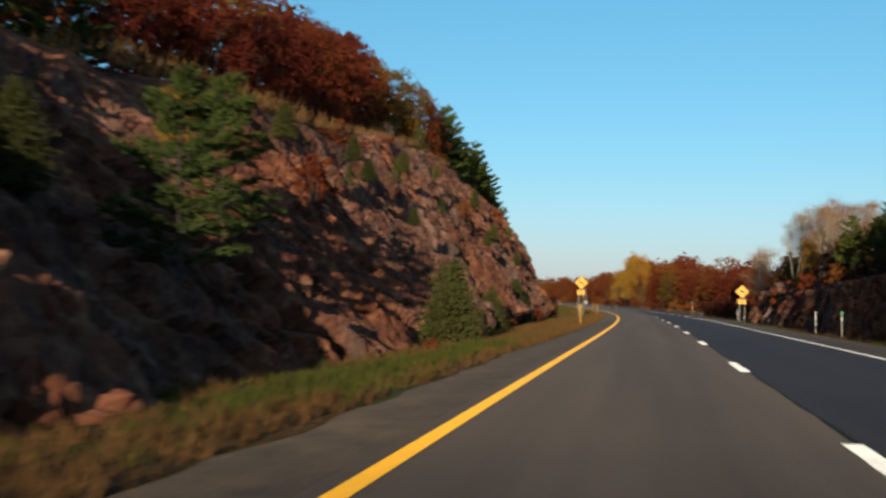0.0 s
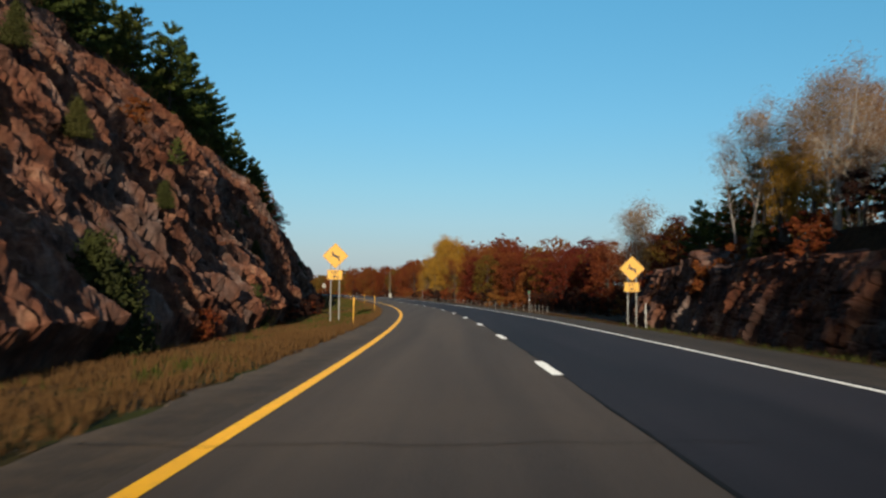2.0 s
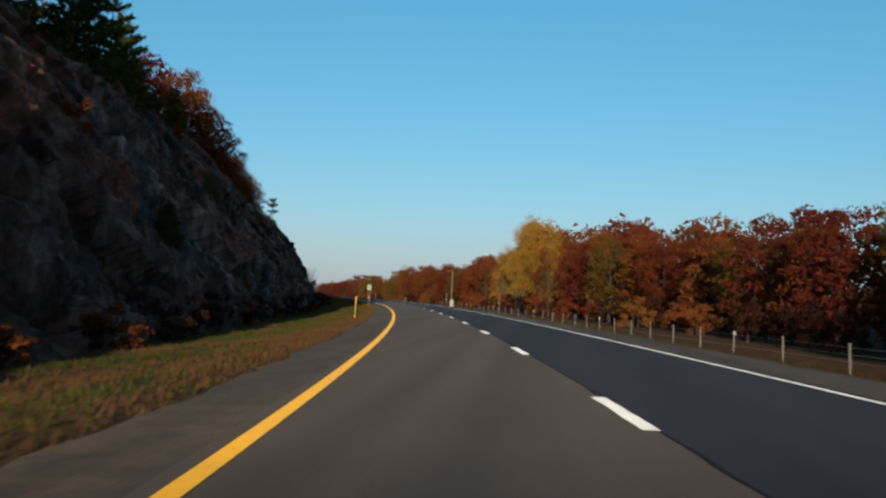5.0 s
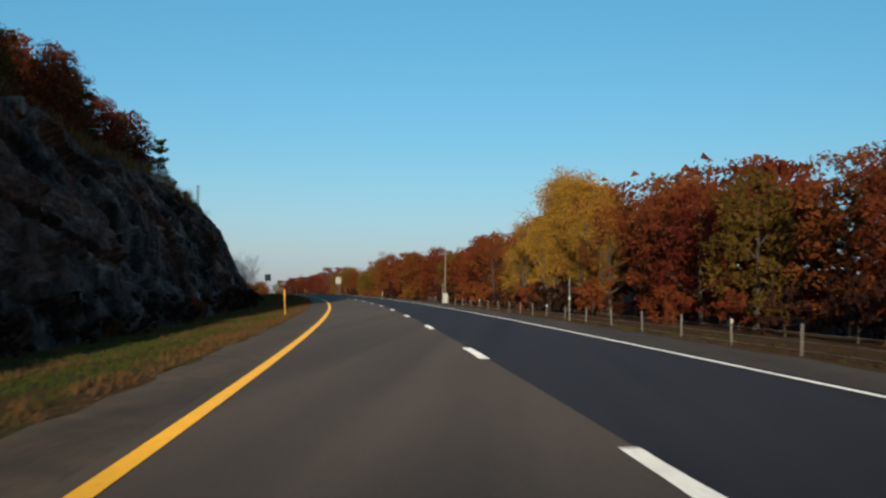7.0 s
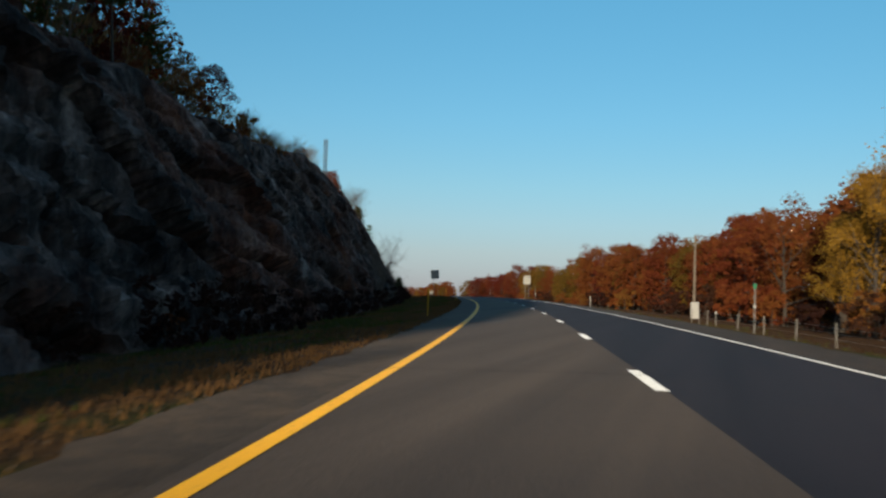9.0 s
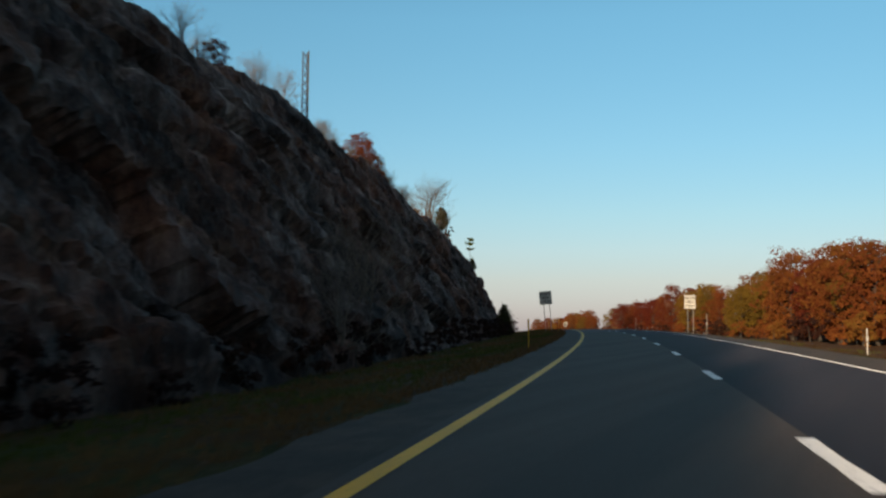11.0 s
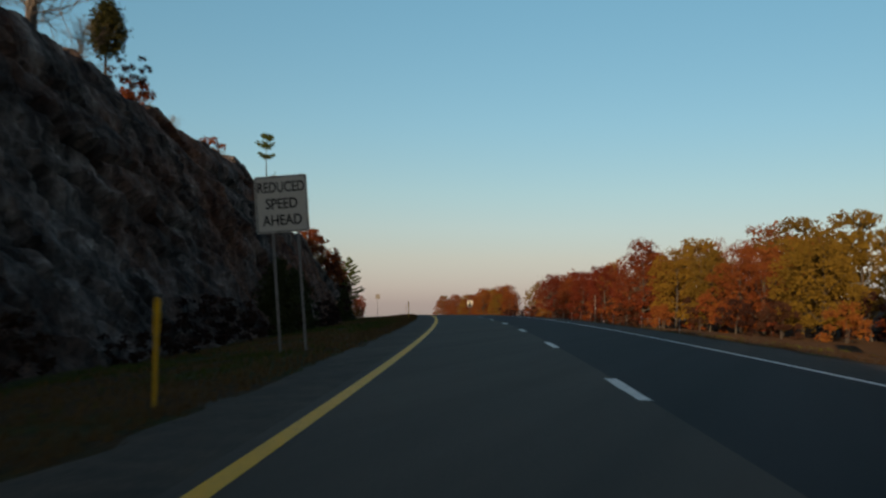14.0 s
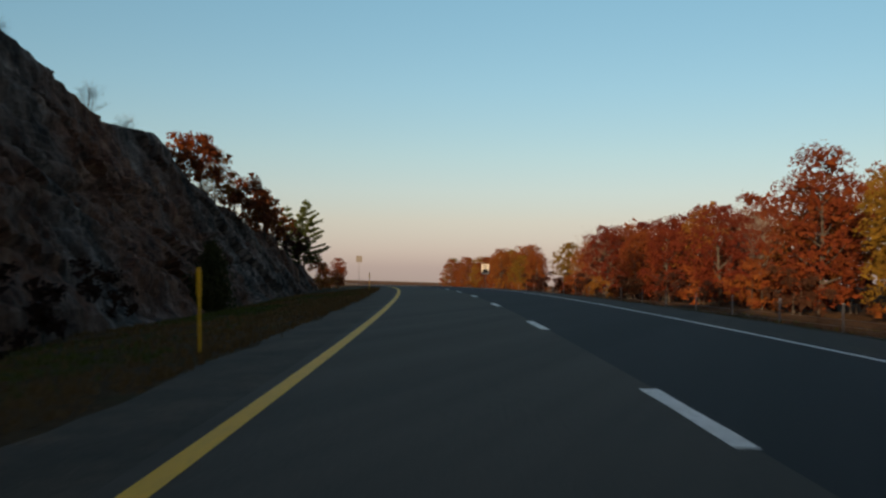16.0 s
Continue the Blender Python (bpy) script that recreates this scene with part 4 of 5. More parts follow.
AUT = "autumn oak with rust-red and brown leaves"
kinds = {
    "oak": [broadleaf("oak_tree", AUT + " at the forest edge", 10 + i, 11.0 + i % 3, 3.5 + 0.35 * (i % 3), 165, 0.135, M_AUTUMN, limbs=12, bare=0.12, puffs=40, cluster=1.25, dome=(0.10, 0.52)) for i in range(5)],
    "red": [broadleaf("oak_tree", "oak with dark red autumn leaves", 30 + i, 11.5 + i, 3.6, 165, 0.135, M_RED, limbs=12, bare=0.14, puffs=40, cluster=1.25, dome=(0.12, 0.54)) for i in range(2)],
    "olive": [broadleaf("oak_tree", "oak with olive and brown autumn leaves", 40 + i, 11.0 + i, 3.7, 165, 0.135, M_OLIVE, limbs=12, bare=0.14, puffs=40, cluster=1.25, dome=(0.12, 0.54)) for i in range(2)],
    "oak_far": [broadleaf("oak_tree", AUT + " deeper in the forest", 20 + i, 11.5, 3.8, 78, 0.20, M_AUTUMN, limbs=10, bare=0.14, puffs=34, cluster=1.4, dome=(0.22, 0.58)) for i in range(3)],
    "red_far": [broadleaf("oak_tree", "oak with dark red autumn leaves", 34, 11.5, 3.8, 78, 0.20, M_RED, limbs=10, bare=0.14, puffs=34, cluster=1.4, dome=(0.22, 0.58))],
    "olive_far": [broadleaf("oak_tree", "oak with olive and brown autumn leaves", 44, 11.5, 3.8, 78, 0.20, M_OLIVE, limbs=10, bare=0.14, puffs=34, cluster=1.4, dome=(0.22, 0.58))],
    "thin": [broadleaf("oak_tree", "thinning oak with brown leaves and grey limbs showing", 45 + i, 11.0 + i, 4.0, 95, 0.11, M_AUTUMN, M_BARK, limbs=14, bare=0.2, puffs=36, cluster=1.15) for i in range(2)],
    "gold": [broadleaf("maple_tree", "maple with golden yellow leaves and several stems", 50 + i, 12.0, 2.3, 26, 0.082, M_GOLD, M_BARK, limbs=13, bare=0.16, stems=7, cluster=0.62, rise=1.0) for i in range(2)],
    "pale": [broadleaf("birch_tree", "slender birch with thin faded pinkish leaves", 60 + i, 8.0 + i, 1.35, 6, 0.042, M_PALE, M_BIRCH, limbs=10, bare=0.25, cluster=0.55, stems=3, rise=0.9, slim=0.5) for i in range(2)],
    "bare": [broadleaf("bare_tree", "small leafless tree with fine grey twigs", 70 + i, 5.0 + i, 2.0, 0, 0.1, M_PALE, M_TWIG, limbs=10, bare=0.12, stems=3, slim=0.8) for i in range(2)],
    "pine": [pine("pine_tree", "dark green white pine on top of the cliff", 80 + i, 9.0 + 1.5 * i, 3.3 + 0.3 * i, M_PINE) for i in range(3)],
    "pine_near": [pine("pine_tree", "sunlit young pine growing from a rock ledge", 84 + i, 5.6, 2.2, M_PINE, 0.62, 0.06, fan=14, spacing=0.125) for i in range(2)],
    "sapling": [pine("pine_sapling", "thin young pine with a bare lower stem", 88, 5.0, 1.5, M_PINE, 0.8, 0.55, spacing=0.17, fan=7)],
    "round_cedar": [round_cedar("cedar_tree", "dark cedar with a rounded head standing on the cliff edge", 95, 3.6, 1.05, M_CEDAR)],
    "cedar": [cone_shrub("cedar_shrub", "dense olive green cedar at the foot of the rock", 90 + i, 3.4 + i, 1.35 + 0.3 * i, M_CEDAR, 5000) for i in range(2)],
    "brush": [broadleaf("bush", "low dark brown brush with shade put into its colour", 110 + i, 2.4, 1.7, 48, 0.125, M_BRUSH, limbs=7, bare=0.03, category="shrub", stems=2, cluster=0.62, puffs=16) for i in range(2)],
    "bush": [broadleaf("bush", "low bush with rust-brown autumn leaves", 100 + i, 2.6, 1.5, 64, 0.125, M_AUTUMN, limbs=7, bare=0.03, category="shrub", stems=2, cluster=0.62, puffs=16) for i in range(2)],
}
used = set()


def plant(kind, s, q, height=None, turn=None, dz=0.0, on=None, label=""):
    """A tree or shrub of a kind, set on the ground beside the road."""
    pool = kinds[kind]
    proto = pool[rnd.randrange(len(pool))]
    top = max(v.co.z for v in proto.children[0].data.vertices) if proto.name not in TALL else TALL[proto.name]
    TALL[proto.name] = top
    k = (height or top) / top
    base = float(ground_height(s, q)) if on is None else on
    m = spot(s, q, base + dz, rnd.uniform(0, 360) if turn is None else turn, k)
    if proto.name not in used:
        used.add(proto.name)
        proto.matrix_basis = m
        ob = proto
    else:
        ob = copy_thing(proto, m)
        ob.scale = (k, k, k)
    if label:
        ob["label"] = label
    ob["group"] = {"brush": "low brush", "oak_far": "forest oaks", "red_far": "forest oaks", "olive_far": "forest oaks", "oak": "forest oaks", "red": "forest oaks", "olive": "forest oaks", "pine": "pines on the cliff", "pine_near": "pines on the cliff", "round_cedar": "cedar plants"}.get(kind, kind + " plants")
    return ob


TALL = {}
for pool in kinds.values():
    for proto in pool:
        zs = [v.co.z for c in proto.children for v in c.data.vertices]
        TALL[proto.name] = float(np.percentile(zs, 99.5))

# forest on the road's right side
CANOPY_S = [140, 190, 245, 280, 300, 340, 366, 395, 410, 425, 440, 455, 470, 490, 506, 513, 520, 528, 541, 556, 592, 620, 653, 760]
CANOPY_Z = [8.8, 10.6, 11.3, 13.4, 14.0, 12.6, 12.2, 10.2, 11.0, 12.0, 10.4, 9.6, 9.8, 10.8, 11.2, 7.0, 7.6, 9.2, 10.4, 10.5, 8.8, 9.5, 11, 11]


def clearing(s, q):
    """The gap between two clumps of trees."""
    return 540 < s - 4.0 * (q - 24) < 572


# the leaves' colour by stretches of the forest edge
TINTS = ((172, ("oak", "olive")), (192, ("oak", "red")), (226, ("oak", "red", "oak", "olive")), (248, ("red", "oak")), (258, ("oak", "olive")), (271, ("red", "red", "oak")), (285, ("thin", "oak")), (314, ("oak",)), (332, ("oak", "thin")), (368, ("red", "oak")), (396, ("oak", "olive")), (420, ("oak", "red")), (436, ("thin", "oak")), (462, ("olive", "olive", "oak")), (485, ("oak", "olive", "thin")), (505, ("olive", "oak", "olive")), (530, ("red", "olive", "oak")), (548, ("oak", "red")), (590, ("red", "oak")), (800, ("oak", "olive", "oak")))


def tint(s):
    return rnd.choice(next(names for end, names in TINTS if s < end))


for row, (q0, dq, gap, lift) in enumerate(((27, 2.4, 7.3, 0.88), (34, 2.5, 7.2, 1.0), (43, 3.5, 15.0, 1.12))):
    s = 148 + row * 3
    while s < 700:
        h = float(np.interp(s, CANOPY_S, CANOPY_Z)) * lift * rnd.uniform(0.86, 1.08)
        kind = tint(s)
        push = float(np.interp(s, [146, 190, 300, 380, 400, 470], [3, 3, 0, 3, 3, 1])) + (6 if s > 560 else 0)
        q = q0 + push + rnd.uniform(-dq, dq)
        if not (row == 0 and 282 < s < 320) and not clearing(s, q):
            plant(kind + "_far" if row and kind != "thin" else kind, s, q, h)
        s += gap * rnd.uniform(0.8, 1.25)
for s, q, h in ((288, 28.5, 8.0), (294, 29.5, 12.0), (299, 30.2, 15.6), (306, 30.0, 17.2), (303, 27.6, 11.0), (312, 28.5, 12.0), (319, 28.0, 9.0)):
    plant("gold", s, q, h)
for s, q, h, kind in ((379, 28.5, 11.0, "oak"), (396, 28.0, 10.2, "oak"), (401.5, 29.5, 10.4, "olive"), (411, 29.5, 11.2, "oak"), (417, 31.5, 11.6, "oak"), (424, 28.2, 12.0, "thin"), (428.5, 29.0, 11.6, "thin"), (384, 30, 10.5, "thin")):
    plant(kind, s, q, h)
# bushes and brush along the forest edge; the brush's dark colour includes shade
s = 146.0
while s < 640:
    push = float(np.interp(s, [146, 190, 300, 380, 400, 470], [3, 3, 0, 3, 3, 1])) + (6 if s > 560 else 0)
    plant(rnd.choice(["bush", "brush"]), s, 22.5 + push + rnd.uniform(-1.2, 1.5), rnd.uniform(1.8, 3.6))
    s += rnd.uniform(4.0, 8.5)
# undergrowth between the trunks
s = 150.0
while s < 690:
    q = 30.5 + float(np.interp(s, [146, 190, 300, 380, 400, 470], [3, 3, 0, 3, 3, 1])) + (6 if s > 560 else 0) + rnd.uniform(-1.5, 1.5)
    if not clearing(s, q):
        plant(rnd.choice(["bush", "brush"]), s, q, rnd.uniform(3.0, 4.6), label="tall brown undergrowth among the trunks")
    s += rnd.uniform(3.2, 5.2)
# trees on and beside the outcrop; first an unseen row added to cast shade
for s in np.arange(-70, 22, 4.6):
    plant(rnd.choice(["pine", "oak", "red"]), float(s) + rnd.uniform(-2, 2), 17.4 + rnd.uniform(-0.8, 1.0), rnd.uniform(8.0, 9.6))
for s in np.arange(36, 122, 2.4):
    plant(rnd.choice(["brush", "brush", "bush", "cedar"]), float(s) + rnd.uniform(-0.8, 0.8), 17.9 + rnd.uniform(-0.5, 0.9), rnd.uniform(1.2, 2.3))
for s in np.arange(40, 100, 3.2):
    plant(rnd.choice(["pine", "pine", "pine", "olive"]), float(s) + rnd.uniform(-1.5, 1.5), 19.2 + rnd.uniform(-0.5, 0.8), rnd.uniform(3.0, 5.0))
for s in np.arange(-30, 100, 5.5):
    for row in range(2):
        kind = rnd.choices(["pine", "oak", "red", "olive", "pale"], [0.5, 0.08, 0.08, 0.2, 0.14])[0]
        plant(kind, float(s) + rnd.uniform(-2, 2), 21.5 + 7.0 * row + rnd.uniform(-1, 2), (rnd.uniform(5.0, 7.5) + row * 1.0) * float(np.interp(s, [20, 45, 80], [1.1, 1.0, 0.85])))
for s, q, h, kind in ((101, 19.5, 7.2, "pale"), (104, 21.5, 8.0, "pale"), (107, 19.0, 4.5, "gold"), (108.5, 21, 7.8, "pale"), (111, 23, 8.6, "pale"), (110.5, 20.6, 6.2, "pale"), (97, 20.5, 4.6, "thin"), (117.5, 22.5, 6.0, "thin"), (104, 25, 6.5, "olive"), (110, 27, 6.5, "thin"),
                      (116, 26, 6.0, "pine"), (121, 21, 4.8, "pine"), (125, 20.3, 4.4, "pine"), (128, 21.8, 4.2, "pine"), (117, 21.2, 5.6, "pine"), (113, 22.4, 6.2, "pine"), (109.5, 19.3, 7.4, "pale"), (106, 20.6, 7.6, "pale"), (112, 24.5, 7.0, "thin"), (142.5, 18.9, 10.0, "pale"), (128, 23.5, 5.0, "thin"), (132, 25.5, 6.0, "oak"), (138, 23, 6.0, "oak"), (142, 27, 7.0, "olive"), (136, 29, 7.0, "red"), (127, 18.0, 2.6, "bush"), (131, 19.0, 2.4, "bush"), (123, 17.6, 2.0, "bush"), (136, 20.5, 3.0, "bush"), (141, 21.5, 3.0, "bush")):
    plant(kind, s, q, h)


# hill above the cliff
def edge(s, back):
    """Offset of a place that far behind the cliff's edge."""
    return FOOT - float(crest(s)) * 0.56 + 0.4 * float(bulge(s)) - back


# those before s 22 are added, mostly out of view, to shade the rock
for s in np.arange(-38, 320, 4.6):
    for row in range(2 if s > 22 else 1):
        s1 = float(s) + rnd.uniform(-2, 2)
        pines = float(np.interp(s1, [22, 45, 56, 70, 100, 104, 215, 235, 260], [0.9, 0.7, 0.3, 0.05, 0.05, 0.95, 0.75, 0.25, 0.15]))
        kind = rnd.choices(["oak", "red", "pine", "olive"], [(1 - pines) * 0.42, (1 - pines) * 0.46, pines, (1 - pines) * 0.12])[0]
        kind = kind + "_far" if row and kind != "pine" else kind
        back = (2.0 if 96 < s1 < 235 or s1 < 30 else 5.0) + row * 7.0 + rnd.uniform(-1.0, 2.0)
        plant(kind, s1, edge(s1, back), (rnd.uniform(5.0, 7.4) + row * 1.6) * float(np.interp(s1, [40, 60, 90, 150, 190, 210, 250, 275, 300, 312], [1.0, 1.1, 1.3, 1.4, 1.35, 0.95, 0.95, 1.2, 1.15, 0.8])), dz=0.2)
for s in np.arange(60, 330, 5.5):
    s1 = float(s) + rnd.uniform(-2, 2)
    plant(rnd.choice(["bush", "bush", "bare"]), s1, edge(s1, rnd.uniform(0.8, 2.5)), rnd.uniform(1.2, 2.8), dz=0.2)
for s in np.arange(322, 432, 5.0):
    s1 = float(s) + rnd.uniform(-2, 2)
    plant("bare", s1, edge(s1, rnd.uniform(1.0, 4.5)), rnd.uniform(2.2, 3.8), dz=0.2)
for s in np.arange(330, 500, 7.0):
    s1 = float(s) + rnd.uniform(-3, 3)
    plant(rnd.choice(["bare", "bare", "bare", "bush"]), s1, edge(s1, rnd.uniform(1.5, 4.0)), rnd.uniform(1.2, 2.6), dz=0.2)
for s, q, h, kind in ((381, -19.5, 4.6, "oak"), (385.5, -19.8, 4.8, "red"), (389, -19.6, 4.0, "oak"), (394, -19.2, 2.6, "oak"), (347, -19.0, 2.4, "red"), (372, -19.5, 2.6, "bare"), (376, -19.0, 2.8, "bare"), (368, -19.0, 2.2, "bare")):
    plant(kind, s, q, h, on=float(crest(s)) - 1.0)
# taller hardwoods further back on the hill, unseen, added to shade the road
for s, q, h, kind in ((221, -18.5, 8.6, "oak"), (225, -22.5, 10.0, "red"), (230, -19.5, 9.0, "oak"), (233, -25.0, 10.5, "oak"), (237, -21.5, 9.4, "red"), (242, -25.5, 10.0, "oak"), (223, -16.6, 7.4, "red")):
    plant(kind, s, q, h, dz=0.2)
# trees on the lower end of the hill and beyond it
for s, q, h, kind in ((499, -14.6, 3.2, "bush"), (503, -14.4, 4.2, "bush"), (507, -13.8, 4.2, "oak"), (511, -13.2, 3.6, "bush"), (515, -13.0, 3.8, "bush"), (519, -12.6, 3.6, "bush"), (524, -12.4, 3.8, "bush"), (529, -11.8, 3.4, "bush"), (534, -11.3, 3.2, "bush"), (539, -11.2, 3.0, "brush"), (543, -11.4, 2.8, "brush"), (548, -9.8, 7.6, "pine"), (553, -10.8, 6.8, "pine"), (545, -11.8, 6.4, "pine"), (560, -9.6, 2.2, "bush"), (566, -8.8, 2.0, "bush"), (573, -8.2, 1.8, "bush")):
    plant(kind, s, q, h, on=float(crest(s)) - (1.7 if kind == "pine" else 0.9), label="rust-red brush on the low end of the cliff" if kind == "bush" else "")
for s, q, h, kind in ((598, -5.6, 5.2, "red"), (608, -5.0, 4.6, "red"), (604, -8.0, 4.4, "oak"), (622, -4.6, 3.6, "olive"), (640, -6, 4, "oak"), (590, -8.5, 2.6, "bush"), (582, -7.0, 2.0, "bush")):
    plant(kind, s, q, h)


# ---- roadside things ----
def sign_text(name, text, size, parent, mat, x, z, y, wide=1.0):
    cu = bpy.data.curves.new(name, "FONT")
    cu.body, cu.size, cu.align_x, cu.align_y, cu.extrude, cu.offset = text, size, "CENTER", "CENTER", 0.002, size * 0.02
    tmp = bpy.data.objects.new(name, cu)
    scene.collection.objects.link(tmp)
    me = bpy.data.meshes.new_from_object(tmp.evaluated_get(bpy.context.evaluated_depsgraph_get()))
    bpy.data.objects.remove(tmp)
    # each letter is a piece of its own
    root = list(range(len(me.vertices)))

    def top(i):
        while root[i] != i:
            root[i] = root[root[i]]
            i = root[i]
        return i

    for e in me.edges:
        root[top(e.vertices[0])] = top(e.vertices[1])
    letters = {}
    for f in me.polygons:
        letters.setdefault(top(f.vertices[0]), []).append(list(f.vertices))
    for faces in letters.values():
        ids = sorted({v for f in faces for v in f})
        at = {v: i for i, v in enumerate(ids)}
        one = mesh_of("letter", [tuple(me.vertices[v].co) for v in ids], [[at[v] for v in f] for f in faces], mat)
        child("letter", one, parent, "", pose(x, y, z, 90) @ Matrix.Diagonal((wide, 1.25, 1, 1)))
    bpy.data.meshes.remove(me)


def rounded(w, h, r, n=4):
    pts = []
    for cx, cz, a0 in ((w / 2 - r, h / 2 - r, 0), (-w / 2 + r, h / 2 - r, 90), (-w / 2 + r, -h / 2 + r, 180), (w / 2 - r, -h / 2 + r, 270)):
        for i in range(n + 1):
            a = radians(a0 + 90 * i / n)
            pts.append((cx + r * math.cos(a), cz + r * math.sin(a)))
    return pts


def ring(outer, inner, y):
    bm = bmesh.new()
    a = [bm.verts.new((x, y, z)) for x, z in outer]
    b = [bm.verts.new((x, y, z)) for x, z in inner]
    n = len(a)
    for i in range(n):
        bm.faces.new((a[i], a[(i + 1) % n], b[(i + 1) % n], b[i]))
    return bm


def turned(points, deg):
    c, s = math.cos(radians(deg)), math.sin(radians(deg))
    return [(x * c - z * s, x * s + z * c) for x, z in points]


def shifted(points, dx, dz):
    return [(x + dx, z + dz) for x, z in points]


def u_post(sign, x, z0, z1):
    """A ribbed steel sign post of hat section."""
    pts = [(-0.035, 0.0), (-0.035, 0.012), (-0.018, 0.012), (-0.014, 0.045), (0.014, 0.045), (0.018, 0.012), (0.035, 0.012), (0.035, 0.0), (0.010, 0.0), (0.006, 0.03), (-0.006, 0.03), (-0.010, 0.0)]
    bm = bmesh.new()
    lo = [bm.verts.new((x + px, py + 0.012, z0)) for px, py in pts]
    hi = [bm.verts.new((x + px, py + 0.012, z1)) for px, py in pts]
    n = len(pts)
    for i in range(n):
        bm.faces.new((lo[i], lo[(i + 1) % n], hi[(i + 1) % n], hi[i]))
    bm.faces.new(hi)
    bmesh.ops.recalc_face_normals(bm, faces=bm.faces[:])
    return part("post", bm, M_STEEL, sign, "grey galvanised steel post")


def warning_sign(m, centre, deep):
    """A yellow diamond over a small plaque on two steel posts. The front looks to -y."""
    sign = thing("warning_sign", m, "yellow diamond warning sign with a plaque on two steel posts", "road sign", "warning signs")
    side = 1.09
    panel = part("panel", slab(shifted(turned(rounded(side, side, 0.07), 45), 0, centre), -0.004, 0.004), M_SIGNYELLOW, sign)
    part("border", ring(shifted(turned(rounded(side - 0.05, side - 0.05, 0.06), 45), 0, centre), shifted(turned(rounded(side - 0.09, side - 0.09, 0.05), 45), 0, centre), -0.0065), M_BLACK, panel)
    mark = [(-0.24, 0.17), (-0.13, 0.28), (-0.07, 0.10), (0.14, -0.02), (0.25, 0.02), (0.22, -0.10), (0.27, -0.32), (0.20, -0.30), (0.13, -0.14), (-0.06, -0.08), (-0.15, 0.0), (-0.26, -0.06), (-0.25, -0.01), (-0.16, 0.10)]
    part("symbol", slab(shifted(mark, 0, centre), -0.0085, -0.0045), M_BLACK, panel, "plain dark slanting symbol")
    pz = centre - 1.11
    plaque = part("plaque", slab(shifted(rounded(0.90, 0.58, 0.05), -0.02, pz), -0.004, 0.004), M_SIGNYELLOW, sign, "small yellow plaque with black letters")
    part("border", ring(shifted(rounded(0.86, 0.54, 0.04), -0.02, pz), shifted(rounded(0.82, 0.50, 0.03), -0.02, pz), -0.0065), M_BLACK, plaque)
    sign_text("lettering", "NEXT", 0.17, plaque, M_BLACK, -0.02, pz + 0.12, -0.008, 1.0)
    sign_text("lettering", "1 MILE", 0.17, plaque, M_BLACK, -0.02, pz - 0.12, -0.008, 1.0)
    for x in (-0.25, 0.25):
        u_post(sign, x, deep, centre - 0.35)
    return sign


warning_sign(spot(117.6, -3.9, 0.0, 3), 3.62, -0.42)
warning_sign(spot(117.5, 13.75, 0.0, -6), 2.80, -0.75)


def speed_ahead(m, w, h, bottom, deep, tilt=0.0):
    sign = thing("road_sign", m, "white rectangular reduced speed ahead sign on two posts", "road sign", "white road signs")
    cz = bottom + h / 2
    panel = part("panel", slab(shifted(rounded(w, h, 0.06), 0, cz), -0.004, 0.004), M_SIGNWHITE, sign)
    part("border", ring(shifted(rounded(w - 0.05, h - 0.05, 0.05), 0, cz), shifted(rounded(w - 0.09, h - 0.09, 0.04), 0, cz), -0.0065), M_BLACK, panel)
    for k, word in enumerate(("REDUCED", "SPEED", "AHEAD")):
        sign_text("lettering", word, h * 0.205, panel, M_BLACK, 0, cz + h * (0.29 - 0.29 * k), -0.008, w / h * (0.98 if k == 0 else 1.1))
    for x in (-w * 0.20, w * 0.28):
        u_post(sign, x, deep, bottom + h * 0.8)
    return sign


speed_ahead(spot(406.4, -3.1, 0.0, 2, 1.0, (0, -5)), 1.36, 1.48, 2.92, -0.35)
speed_ahead(spot(402.7, 11.8, 0.0, 0), 1.17, 1.46, 2.28, -0.6)


def small_sign(name, m, w, h, bottom, deep, mat, label, rows=()):
    sign = thing(name, m, label, "road sign", "white road signs")
    panel = part("panel", slab(shifted(rounded(w, h, 0.05), 0, bottom + h / 2), -0.004, 0.004), mat, sign)
    for z, bw, bh in rows:
        part("marking", slab([(-bw / 2, bottom + h * z - bh / 2), (bw / 2, bottom + h * z - bh / 2), (bw / 2, bottom + h * z + bh / 2), (-bw / 2, bottom + h * z + bh / 2)], -0.008, -0.0045), M_BLACK, panel)
    u_post(sign, 0, deep, bottom + h * 0.9)
    return sign


small_sign("road_sign", spot(548, 11.8), 0.95, 1.2, 1.5, -0.6, M_SIGNWHITE, "white rectangular road sign on a steel post", ((0.82, 0.6, 0.1), (0.64, 0.5, 0.1), (0.32, 0.55, 0.42)))
small_sign("road_sign", spot(584, -2.6), 0.95, 1.0, 3.7, -0.4, M_SIGNGREY, "pale grey road sign on a steel post")


def delineator(m):
    """A slim yellow marker post with a rounded, flattened top."""
    post = thing("marker_post", m, "slim yellow plastic marker post beside the shoulder", "marker post", "yellow marker posts")
    part("post", slab([(-0.019, -0.35), (0.019, -0.35), (0.021, 0.78), (0.034, 0.84), (0.036, 1.15), (0.028, 1.20), (0.0, 1.22), (-0.028, 1.20), (-0.036, 1.15), (-0.034, 0.84), (-0.021, 0.78)], -0.014, 0.014), M_POSTYELLOW, post, bevel=0.004)
    part("reflector", slab(shifted(rounded(0.054, 0.13, 0.02), 0, 1.08), -0.019, -0.0145), M_SIGNYELLOW, post, "small amber reflector")
    return post


